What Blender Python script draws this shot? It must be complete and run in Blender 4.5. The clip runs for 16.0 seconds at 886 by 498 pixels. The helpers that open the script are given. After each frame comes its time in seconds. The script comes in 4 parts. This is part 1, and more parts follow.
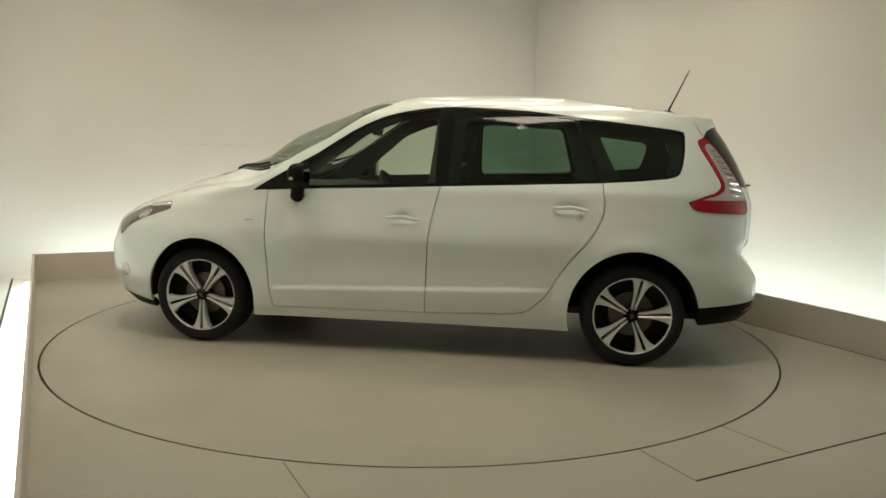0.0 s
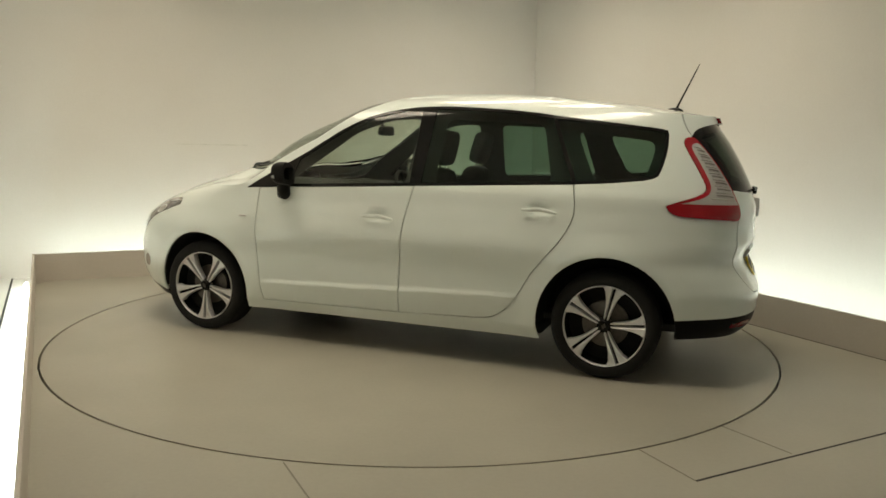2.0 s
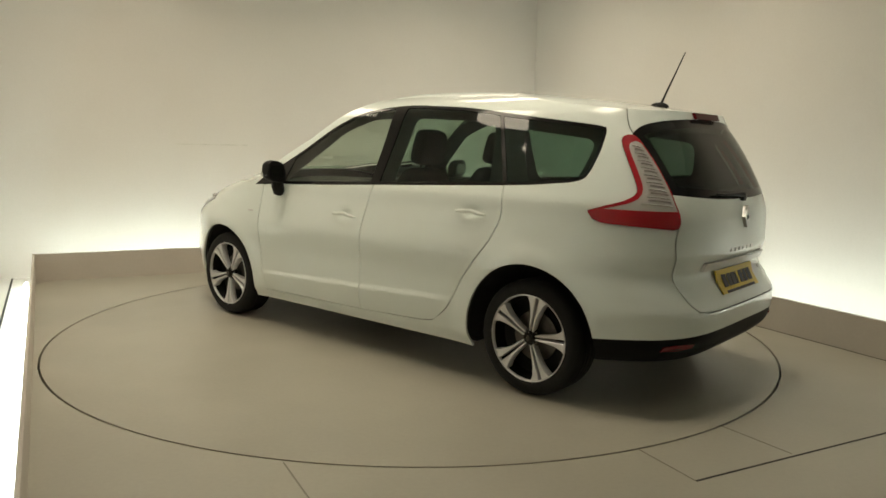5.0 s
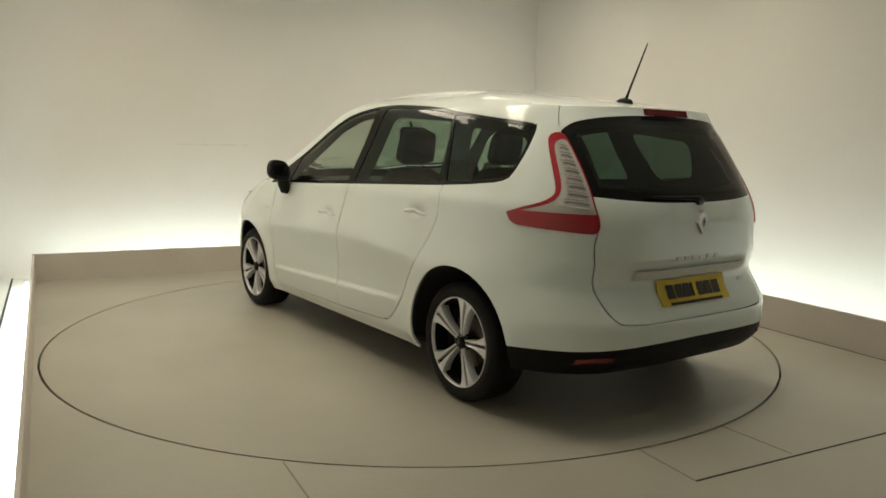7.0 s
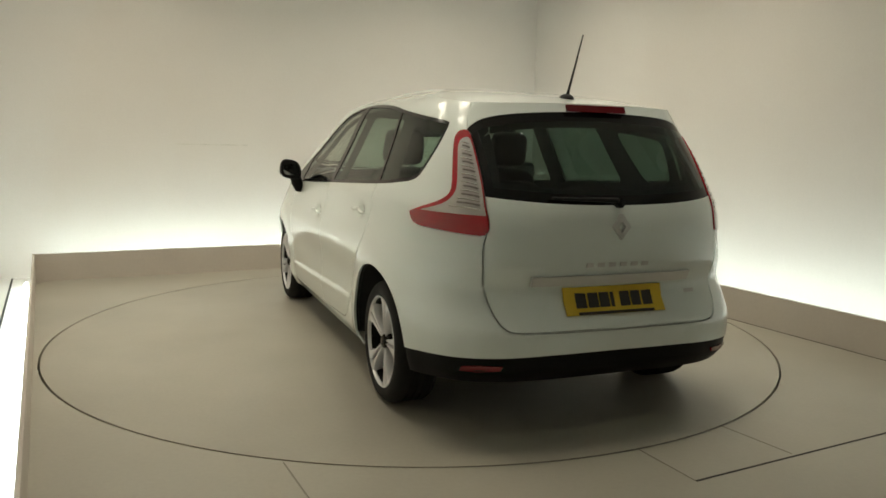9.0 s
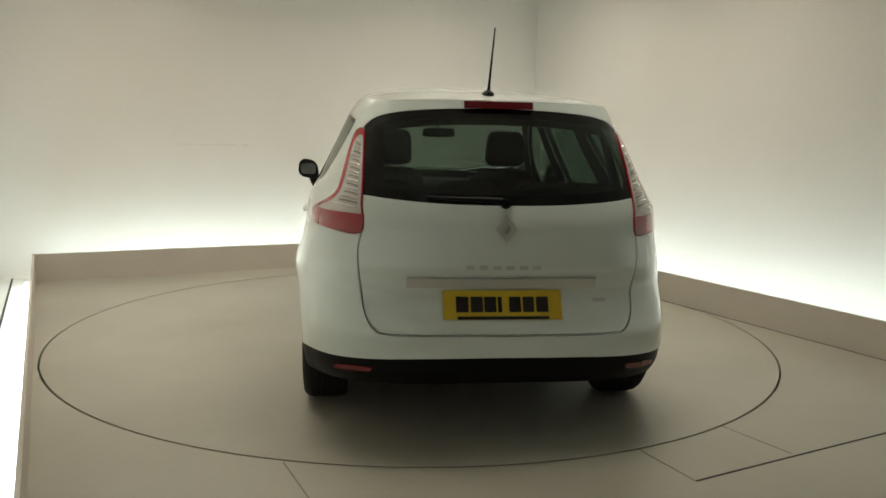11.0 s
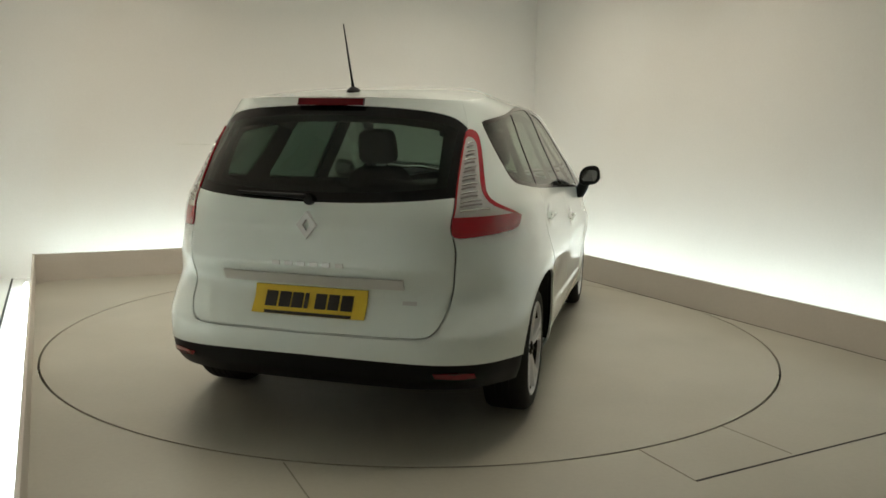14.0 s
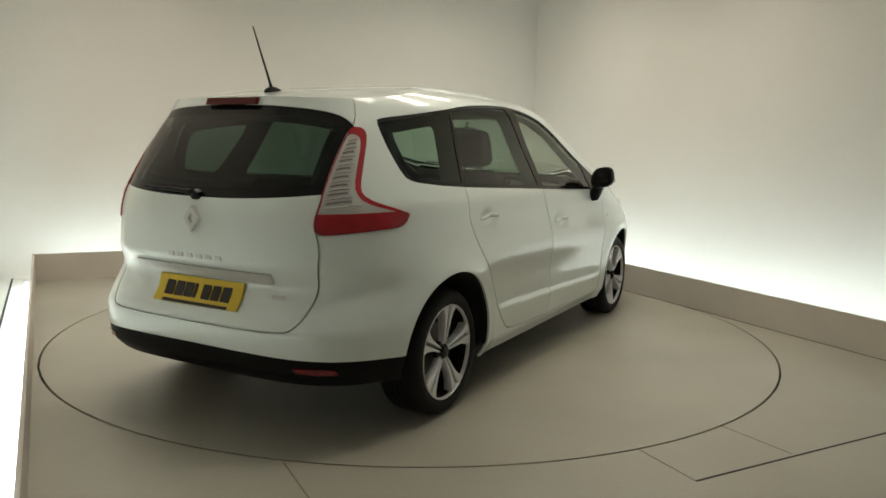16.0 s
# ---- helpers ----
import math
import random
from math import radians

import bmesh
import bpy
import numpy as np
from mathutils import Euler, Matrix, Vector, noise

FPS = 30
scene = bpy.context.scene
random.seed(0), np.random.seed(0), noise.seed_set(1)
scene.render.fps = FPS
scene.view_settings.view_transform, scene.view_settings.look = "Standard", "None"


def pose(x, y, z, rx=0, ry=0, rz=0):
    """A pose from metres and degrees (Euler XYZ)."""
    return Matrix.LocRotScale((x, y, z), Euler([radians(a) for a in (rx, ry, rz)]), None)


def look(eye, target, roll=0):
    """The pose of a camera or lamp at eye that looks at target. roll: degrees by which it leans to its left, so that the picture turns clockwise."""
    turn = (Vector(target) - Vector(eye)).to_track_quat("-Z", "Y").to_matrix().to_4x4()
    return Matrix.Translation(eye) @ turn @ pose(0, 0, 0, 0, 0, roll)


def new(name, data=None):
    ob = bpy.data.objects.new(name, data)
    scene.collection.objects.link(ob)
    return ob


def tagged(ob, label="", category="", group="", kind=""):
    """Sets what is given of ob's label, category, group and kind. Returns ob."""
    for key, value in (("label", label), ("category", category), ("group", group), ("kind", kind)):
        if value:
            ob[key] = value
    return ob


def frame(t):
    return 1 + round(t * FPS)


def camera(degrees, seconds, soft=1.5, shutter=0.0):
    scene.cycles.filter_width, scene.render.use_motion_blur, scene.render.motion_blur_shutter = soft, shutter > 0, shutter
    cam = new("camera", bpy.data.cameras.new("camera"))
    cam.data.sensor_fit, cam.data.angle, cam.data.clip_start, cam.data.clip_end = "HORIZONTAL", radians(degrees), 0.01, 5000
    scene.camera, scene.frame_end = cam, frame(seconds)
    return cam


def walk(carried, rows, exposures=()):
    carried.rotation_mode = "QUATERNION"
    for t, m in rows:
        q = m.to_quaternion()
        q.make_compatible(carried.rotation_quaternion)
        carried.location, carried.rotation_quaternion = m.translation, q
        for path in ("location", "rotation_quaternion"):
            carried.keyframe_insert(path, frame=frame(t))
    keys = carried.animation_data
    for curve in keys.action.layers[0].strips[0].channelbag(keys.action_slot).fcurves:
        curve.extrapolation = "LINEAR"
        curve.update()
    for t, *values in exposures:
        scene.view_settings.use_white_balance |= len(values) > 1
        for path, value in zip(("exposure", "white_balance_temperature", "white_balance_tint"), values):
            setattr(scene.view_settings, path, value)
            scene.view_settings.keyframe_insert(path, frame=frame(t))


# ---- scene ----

from collections import defaultdict

# ---- camera: it stands still on a tripod in the open end of the studio ----
cam = camera(60.27, 16.0, soft=1.6)
EYE = Vector((0.0, -5.389, 1.314))
AIM = EYE + Vector((0.033423, 0.990111, -0.136249))
VIEW = look(EYE, AIM, roll=1.2334)
walk(cam, [(0.0, VIEW), (16.0, VIEW)],
     exposures=[(0.0, -0.06, 6800, 10), (3.5, -0.06, 7170, 10), (7.0, -0.06, 6830, 10), (9.0, -0.06, 6720, 10), (12.5, -0.06, 6440, 10), (16.0, -0.06, 6430, 10)])

# ---- room axes: the studio stands askew to the camera ----
ROOM = Matrix.Rotation(math.atan2(0.4258, 0.9048), 4, "Z")
V0, V1, W1, W0 = -2.47, 2.41, 2.86, -7.0      # kerb faces, open end
KERB_H = 0.25
WL, WR, WB = V0 - 0.32, V1 + 0.80, W1 + 0.55   # wall faces
CEIL = 3.5
TABLE_R = 2.407


def area_lamp(name, m, sx, sy, watts, colour):
    d = bpy.data.lights.new(name, "AREA")
    d.shape, d.size, d.size_y, d.energy, d.color = "RECTANGLE", sx, sy, watts, colour
    d.spread = radians(140)
    ob = new(name, d)
    ob.matrix_world = m
    return ob


# ---- light ----
world = bpy.data.worlds.new("studio_world")
world.use_nodes = True
world.node_tree.nodes["Background"].inputs[0].default_value = (0.8, 0.75, 0.68, 1)
world.node_tree.nodes["Background"].inputs[1].default_value = 0.02
scene.world = world
PANELS = [(-1.6, 1.8), (1.6, 1.8), (-1.6, -0.1), (1.6, -0.1), (0.0, -1.75)]
for v, w in PANELS:
    area_lamp("ceiling_lamp", ROOM @ pose(v, w, CEIL - 0.06), 1.4, 0.65, 16.2, (1.0, 0.91, 0.755))


# ---- materials ----
def material(name, base, rough=0.5, metal=0.0, coat=0.0, haze=0.10, grain=0.0, scale=30.0, bump=0.0, blotch=0.0, bscale=1.2, tint=None,
             spec=0.5, uneven=0.08, emit=None, power=0.0):
    """A painted, plastic or metal surface: colour varied at two scales, with relief and uneven gloss."""
    m = bpy.data.materials.new(name)
    m.use_nodes = True
    nt = m.node_tree
    b = nt.nodes["Principled BSDF"]
    b.inputs["Roughness"].default_value, b.inputs["Metallic"].default_value = rough, metal
    b.inputs["Coat Weight"].default_value, b.inputs["Coat Roughness"].default_value = coat, haze
    b.inputs["Base Color"].default_value = (*base, 1)
    b.inputs["Specular IOR Level"].default_value = spec
    if emit:
        b.inputs["Emission Color"].default_value, b.inputs["Emission Strength"].default_value = (*emit, 1), power
    co = nt.nodes.new("ShaderNodeTexCoord")
    if grain or blotch:
        fine, big = nt.nodes.new("ShaderNodeTexNoise"), nt.nodes.new("ShaderNodeTexNoise")
        fine.inputs["Scale"].default_value, fine.inputs["Detail"].default_value = scale, 6
        big.inputs["Scale"].default_value, big.inputs["Detail"].default_value = bscale, 3
        nt.links.new(co.outputs["Object"], fine.inputs["Vector"])
        nt.links.new(co.outputs["Object"], big.inputs["Vector"])
        tone = tint or tuple(c * 0.55 for c in base)
        last = None
        for node, amount in ((big, blotch), (fine, grain)):
            ramp = nt.nodes.new("ShaderNodeMapRange")
            ramp.inputs["From Min"].default_value, ramp.inputs["From Max"].default_value = 0.35, 0.7
            ramp.inputs["To Max"].default_value = amount
            nt.links.new(node.outputs["Fac"], ramp.inputs["Value"])
            mix = nt.nodes.new("ShaderNodeMix")
            mix.data_type = "RGBA"
            mix.inputs["A"].default_value, mix.inputs["B"].default_value = (*base, 1), (*tone, 1)
            nt.links.new(ramp.outputs["Result"], mix.inputs["Factor"])
            if last:
                nt.links.new(last, mix.inputs["A"])
            last = mix.outputs["Result"]
        nt.links.new(last, b.inputs["Base Color"])
        rr = nt.nodes.new("ShaderNodeMapRange")
        rr.inputs["To Min"].default_value, rr.inputs["To Max"].default_value = max(0.02, rough - uneven), min(1, rough + uneven)
        nt.links.new(big.outputs["Fac"], rr.inputs["Value"])
        nt.links.new(rr.outputs["Result"], b.inputs["Roughness"])
        if bump:
            bp = nt.nodes.new("ShaderNodeBump")
            bp.inputs["Strength"].default_value, bp.inputs["Distance"].default_value = bump, 0.002
            nt.links.new(fine.outputs["Fac"], bp.inputs["Height"])
            nt.links.new(bp.outputs["Normal"], b.inputs["Normal"])
    return m


def glass(name, tint, gloss=0.02):
    """A thin pane: what lies behind shows through it tinted, the room mirrors in it."""
    m = bpy.data.materials.new(name)
    m.use_nodes = True
    nt = m.node_tree
    nt.nodes.clear()
    out, mix = nt.nodes.new("ShaderNodeOutputMaterial"), nt.nodes.new("ShaderNodeMixShader")
    tr, gl, lw = nt.nodes.new("ShaderNodeBsdfTransparent"), nt.nodes.new("ShaderNodeBsdfGlossy"), nt.nodes.new("ShaderNodeLayerWeight")
    tr.inputs["Color"].default_value = (*tint, 1)
    gl.inputs["Roughness"].default_value = gloss
    lw.inputs["Blend"].default_value = 0.5
    pw, ml = nt.nodes.new("ShaderNodeMath"), nt.nodes.new("ShaderNodeMath")
    pw.operation, pw.inputs[1].default_value = "POWER", 4.0
    ml.operation, ml.inputs[1].default_value, ml.inputs[2].default_value = "MULTIPLY_ADD", 0.75, 0.045
    nt.links.new(lw.outputs["Facing"], pw.inputs[0])
    nt.links.new(pw.outputs[0], ml.inputs[0])
    nt.links.new(ml.outputs[0], mix.inputs[0])
    nt.links.new(tr.outputs[0], mix.inputs[1])
    nt.links.new(gl.outputs[0], mix.inputs[2])
    nt.links.new(mix.outputs[0], out.inputs[0])
    return m


WALL = material("wall_paint", (0.69, 0.656, 0.608), 0.85, blotch=0.10, bscale=0.7, grain=0.06, scale=60, bump=0.05)
BOUNCE_GREY = material("grey_wall", (0.42, 0.40, 0.37), 0.9, blotch=0.2, grain=0.1)
FLOOR = material("floor_vinyl", (0.40, 0.38, 0.315), 0.42, blotch=0.22, bscale=0.9, grain=0.10, scale=45, bump=0.04)
DISC = material("table_vinyl", (0.40, 0.38, 0.315), 0.40, blotch=0.25, bscale=1.1, grain=0.10, scale=45, bump=0.04)
JOINT = material("joint_black", (0.02, 0.02, 0.018), 0.8)
SOFTJOINT = material("joint_grey", (0.22, 0.205, 0.165), 0.7)
GRIME = material("grimy_joint", (0.09, 0.08, 0.065), 0.8, blotch=0.5, bscale=9, tint=(0.2, 0.18, 0.15))
SCUFF = material("scuffed_paint", (0.655, 0.625, 0.565), 0.85, blotch=0.3, bscale=8)
KERB = material("kerb_paint", (0.55, 0.50, 0.44), 0.6, blotch=0.18, bscale=1.5, grain=0.08, scale=50, bump=0.05)
CEILING = material("ceiling_paint", (0.75, 0.72, 0.66), 0.9, blotch=0.1, grain=0.05)
TUBE = material("tube_glow", (1, 1, 1), 0.5, emit=(0.80, 0.98, 1.0), power=20.5)
DIFFUSER = material("diffuser_glow", (1, 1, 1), 0.5, emit=(1.0, 0.885, 0.68), power=1.9)
ALU = material("white_metal", (0.75, 0.75, 0.73), 0.4, blotch=0.05)
PAINT = material("white_car_paint", (0.765, 0.825, 0.79), 0.30, coat=1.0, haze=0.06, blotch=0.015, bscale=3, uneven=0.01)
BLACK = material("black_plastic", (0.006, 0.006, 0.006), 0.5, spec=0.14, grain=0.3, scale=200, bump=0.08)
GLOSSBLACK = material("gloss_black", (0.004, 0.004, 0.004), 0.12, spec=0.3)
DARK = material("dark_cavity", (0.01, 0.01, 0.01), 0.9)
RUBBER = material("tyre_rubber", (0.013, 0.013, 0.0125), 0.8, spec=0.3, grain=0.4, scale=90, bump=0.15, blotch=0.2, bscale=6)
RIM = material("machined_alloy", (0.72, 0.72, 0.73), 0.36, metal=0.4, grain=0.1, scale=120)
CHROME = material("chrome", (0.72, 0.73, 0.74), 0.12, metal=1.0)
DISCSTEEL = material("brake_steel", (0.12, 0.11, 0.10), 0.4, metal=1.0, grain=0.4, scale=60)


# ---- mesh helpers ----
def mesh_from(name, bm, mat, smooth=None):
    me = bpy.data.meshes.new(name)
    bm.to_mesh(me)
    bm.free()
    for m in (mat if isinstance(mat, (list, tuple)) else [mat]):
        me.materials.append(m)
    if smooth is not None:
        me.shade_smooth()
        if smooth < 179:
            me.set_sharp_from_angle(angle=radians(smooth))
    return me


def part(name, bm, mat, parent=None, label="", smooth=None):
    """One bmesh as one mesh object under a thing or a part."""
    ob = new(name, mesh_from(name, bm, mat, smooth))
    ob.parent = parent
    return tagged(ob, label)


def box(bm, x0, x1, y0, y1, z0, z1, bevel=0.0, m=None, segments=2):
    r = bmesh.ops.create_cube(bm, size=1)["verts"]
    for v in r:
        v.co = Vector((x0 if v.co.x < 0 else x1, y0 if v.co.y < 0 else y1, z0 if v.co.z < 0 else z1))
    if bevel:
        es = list({e for v in r for e in v.link_edges})
        out = bmesh.ops.bevel(bm, geom=es, offset=bevel, segments=segments, affect="EDGES", profile=0.6)
        r = list({v for f in out["faces"] for v in f.verts} | {v for v in r if v.is_valid})
    if m is not None:
        bmesh.ops.transform(bm, matrix=m, verts=r)
    return bm


def lathe(bm, profile, steps=48, axis="Y", m=None, closed=False):
    """Spins (radius, along) pairs round an axis."""
    rings = []
    for i in range(steps):
        a = 2 * math.pi * i / steps
        ring = []
        for r, h in profile:
            p = (r * math.cos(a), h, r * math.sin(a)) if axis == "Y" else (r * math.cos(a), r * math.sin(a), h)
            ring.append(bm.verts.new(m @ Vector(p) if m is not None else p))
        rings.append(ring)
    n = len(profile)
    for i in range(steps):
        a, b = rings[i], rings[(i + 1) % steps]
        for j in range(n if closed else n - 1):
            k = (j + 1) % n
            bm.faces.new((a[j], a[k], b[k], b[j]))
    return bm


def tube(bm, pts, radius, steps=10, cap=True):
    """A round bar along points; radius may be a list."""
    pts = [Vector(p) for p in pts]
    rings = []
    for i, p in enumerate(pts):
        d = (pts[min(i + 1, len(pts) - 1)] - pts[max(i - 1, 0)]).normalized()
        q = d.to_track_quat("Z", "Y")
        r = radius[i] if isinstance(radius, (list, tuple)) else radius
        rings.append([bm.verts.new(p + q @ Vector((r * math.cos(2 * math.pi * k / steps), r * math.sin(2 * math.pi * k / steps), 0)))
                      for k in range(steps)])
    for a, b in zip(rings, rings[1:]):
        for k in range(steps):
            bm.faces.new((a[k], a[(k + 1) % steps], b[(k + 1) % steps], b[k]))
    if cap:
        bm.faces.new(rings[0][::-1])
        bm.faces.new(rings[-1])
    return bm


def prism(bm, outline, h0, h1, plane="XY", m=None):
    """A plate with this outline, from h0 to h1 across its plane."""
    def at(p, h):
        q = {"XY": (p[0], p[1], h), "XZ": (p[0], h, p[1]), "YZ": (h, p[0], p[1])}[plane]
        return m @ Vector(q) if m is not None else Vector(q)
    a, b = [bm.verts.new(at(p, h0)) for p in outline], [bm.verts.new(at(p, h1)) for p in outline]
    n = len(outline)
    fs = [bm.faces.new(a), bm.faces.new(b[::-1])]
    for i in range(n):
        fs.append(bm.faces.new((a[i], b[i], b[(i + 1) % n], a[(i + 1) % n])))
    bmesh.ops.recalc_face_normals(bm, faces=fs)
    return bm


def rounded(pts, radius, steps=5):
    """A polygon with its corners rounded; radius may be one for each corner."""
    out, n = [], len(pts)
    for i, p in enumerate(pts):
        r = radius[i] if isinstance(radius, (list, tuple)) else radius
        p, a, b = Vector(p), Vector(pts[i - 1]), Vector(pts[(i + 1) % n])
        if r <= 0:
            out.append(tuple(p))
            continue
        u, w = (a - p), (b - p)
        r = min(r, u.length * 0.48, w.length * 0.48)
        p0, p1 = p + u.normalized() * r, p + w.normalized() * r
        for k in range(steps + 1):
            t = k / steps
            out.append(tuple((1 - t) ** 2 * p0 + 2 * t * (1 - t) * p + t * t * p1))
    return out


# ---- the studio ----
def room_part(name, bm, mat, label, category="", kind="structure", smooth=None):
    bmesh.ops.transform(bm, matrix=ROOM, verts=bm.verts)
    return tagged(part(name, bm, mat, None, "", smooth), label, category, "", kind)


SKEW = 0.0092    # the left upstand runs a little askew


def build_room():
    T = 0.15
    bm = box(bmesh.new(), WL - T, WR + T, WB, WB + T, -0.3, CEIL)
    room_part("wall_back", bm, WALL, "cream painted studio wall lit from below by a cove", "wall")
    bm = box(bmesh.new(), WR, WR + T, W0, WB, -0.3, CEIL)
    room_part("wall_right", bm, WALL, "cream painted studio wall with a glowing foot", "wall")
    bm = box(bmesh.new(), WL - T, WL, W0, WB, -0.3, CEIL)
    room_part("wall_left", bm, WALL, "white painted studio wall flooded by cove light", "wall")
    # unseen wall added behind the camera; its grey sets the bounced fill on the car
    bm = box(bmesh.new(), WL - T, WR + T, W0 - T, W0, -0.3, CEIL)
    room_part("added_bounce_wall", bm, BOUNCE_GREY, "unseen plain grey wall added to close the open end and bounce fill light", "wall")
    bm = box(bmesh.new(), WL - T, WR + T, W0 - T, WB + T, CEIL, CEIL + 0.1)
    room_part("ceiling", bm, CEILING, "matt off-white studio ceiling with light panels", "ceiling")
    # floor with a round hole for the turntable
    bm = bmesh.new()
    n = 128
    outer = []
    for i in range(n):
        a = 2 * math.pi * i / n
        d = Vector((math.cos(a), math.sin(a)))
        k = min((V1 if d.x > 0 else -V0) / max(abs(d.x), 1e-6), (W1 if d.y > 0 else 2.6) / max(abs(d.y), 1e-6))
        outer.append(d * k)
    ri = TABLE_R + 0.013
    rows = []
    for i in range(n):
        a = 2 * math.pi * i / n
        rows.append((bm.verts.new((ri * math.cos(a), ri * math.sin(a), -0.05)), bm.verts.new((ri * math.cos(a), ri * math.sin(a), 0)),
                     bm.verts.new((*outer[i], 0))))
    for a, b in zip(rows, rows[1:] + rows[:1]):
        bm.faces.new((a[0], a[1], b[1], b[0]))
        bm.faces.new((a[1], a[2], b[2], b[1]))
    bm.faces.new([bm.verts.new(p) for p in ((V0, W0, 0), (V1, W0, 0), (V1, -2.6, 0), (V0, -2.6, 0))])
    bmesh.ops.recalc_face_normals(bm, faces=bm.faces)
    for f in bm.faces:
        if abs(f.normal.z) > 0.9 and f.normal.z < 0:
            f.normal_flip()
    room_part("floor", bm, FLOOR, "beige vinyl studio floor round the turntable", "floor")
    bm = box(bmesh.new(), WL, WR, W0, WB, -0.3, -0.055)
    room_part("trough_floor", bm, ALU, "white base under floor and light trough", "floor")
    # kerbs
    k = 0.018
    bm = box(bmesh.new(), V0 - k, V1 + k, W1, W1 + k, -0.054, KERB_H, 0.004)
    room_part("kerb_back", bm, KERB, "low beige upstand hiding the cove light", "kerb")
    bm = box(bmesh.new(), V1, V1 + k, W0, W1, -0.054, KERB_H, 0.004)
    room_part("kerb_right", bm, KERB, "low beige upstand hiding the cove light", "kerb")
    bm = box(bmesh.new(), V0 - k, V0, W0, W1, -0.054, KERB_H, 0.004)
    for v in bm.verts:
        v.co.x += SKEW * (W1 - v.co.y)
    room_part("kerb_left", bm, KERB, "low pale upstand with a bright top edge", "kerb")
    for name, a, b in (("cove_tube", (V0 + 0.1, W1 + 0.14, 0.08), (V1 + 0.1, W1 + 0.14, 0.08)), ("cove_tube", (V1 + 0.38, -5.5, 0.07), (V1 + 0.38, W1, 0.07)),
                       ("cove_tube", (V0 - 0.08 + SKEW * 8, -5.2, -0.02), (V0 - 0.08, W1, -0.02))):
        room_part(name, tube(bmesh.new(), [a, b], 0.018), TUBE, "white glowing strip light hidden behind the upstand", "strip light")
    # thin black strip laid along the trough floor, beside the left wall
    bm = box(bmesh.new(), -2.688, -2.672, W0 + 0.2, WB - 0.02, -0.055, -0.049)
    room_part("trough_dark_strip", bm, JOINT, "thin dark strip along the white trough floor", "slot")
    bm = box(bmesh.new(), -1.16, -0.42, WB - 0.002, WB + 0.01, 1.250, 1.262)
    room_part("wall_scuff", bm, SCUFF, "faint horizontal scuff on the cream wall", "scuff mark")
    bm = box(bmesh.new(), V1 - 0.009, V1 + 0.002, W0 + 0.1, W1 - 0.3, -0.003, 0.003)
    room_part("kerb_joint", bm, GRIME, "dark joint where floor meets upstand", "joint")
    # joints between the floor panels
    for a, b in (((-1.497, -1.92), (-1.497, -4.6)), ((-0.045, -2.42), (-0.053, -2.775)), ((-0.053, -2.765), (2.40, -2.735)), ((0.52, -2.36), (0.545, -2.735))):
        d = (Vector(b) - Vector(a)).normalized() * 0.5
        p = Vector((-d.y, d.x)) * (0.011 if a[0] == -0.053 else 0.006)
        q = [Vector(a) + p, Vector(a) - p, Vector(b) - p, Vector(b) + p]
        bm = prism(bmesh.new(), [tuple(c) for c in q], -0.003, 0.0012)
        room_part("floor_joint", bm, JOINT if a[0] == -0.053 else SOFTJOINT, "narrow dark joint between floor panels", "joint")
    for v, w in PANELS:
        lamp = tagged(new("ceiling_light"), "flat square ceiling panel light with white frame", "ceiling light", "ceiling panels")
        lamp.matrix_world = ROOM @ pose(v, w, CEIL)
        part("diffuser", box(bmesh.new(), -0.7, 0.7, -0.33, 0.33, -0.04, 0), DIFFUSER, lamp)
        bm = bmesh.new()
        for q in ((-0.74, 0.74, -0.37, -0.33), (-0.74, 0.74, 0.33, 0.37), (-0.74, -0.7, -0.33, 0.33), (0.7, 0.74, -0.33, 0.33)):
            box(bm, *q, -0.055, 0)
        part("frame", bm, ALU, lamp)


build_room()


def build_turntable():
    table = tagged(new("turntable"), "large round beige turntable set flush in the floor", "turntable")
    n, bm = 160, bmesh.new()
    ring = [(TABLE_R * math.cos(2 * math.pi * i / n), TABLE_R * math.sin(2 * math.pi * i / n)) for i in range(n)]
    prism(bm, ring, -0.05, 0.0)
    part("deck", bm, DISC, table)
    bm = bmesh.new()
    prism(bm, [(1.03 * x, 1.03 * y) for x, y in ring], -0.1, -0.055)
    part("pit", bm, JOINT, table)
    return table


turntable = build_turntable()


# ---- the car's skin: columns round its plan, and a lid of bonnet, screen and roof ----
def curve(pts):
    xs, ys = zip(*sorted(pts))
    xs, ys = np.array(xs), np.array(ys)
    m = np.gradient(ys, xs)
    d = np.diff(ys) / np.diff(xs)
    m[1:-1] = np.where(d[:-1] * d[1:] > 0, 2 * d[:-1] * d[1:] / (d[:-1] + d[1:] + 1e-12), 0)

    def f(x):
        x = np.clip(x, xs[0], xs[-1])
        i = np.clip(np.searchsorted(xs, x) - 1, 0, len(xs) - 2)
        h = xs[i + 1] - xs[i]
        t = (x - xs[i]) / h
        return ((2 * t**3 - 3 * t**2 + 1) * ys[i] + (t**3 - 2 * t**2 + t) * h * m[i] + (3 * t**2 - 2 * t**3) * ys[i + 1]
                + (t**3 - t**2) * h * m[i + 1])
    return f


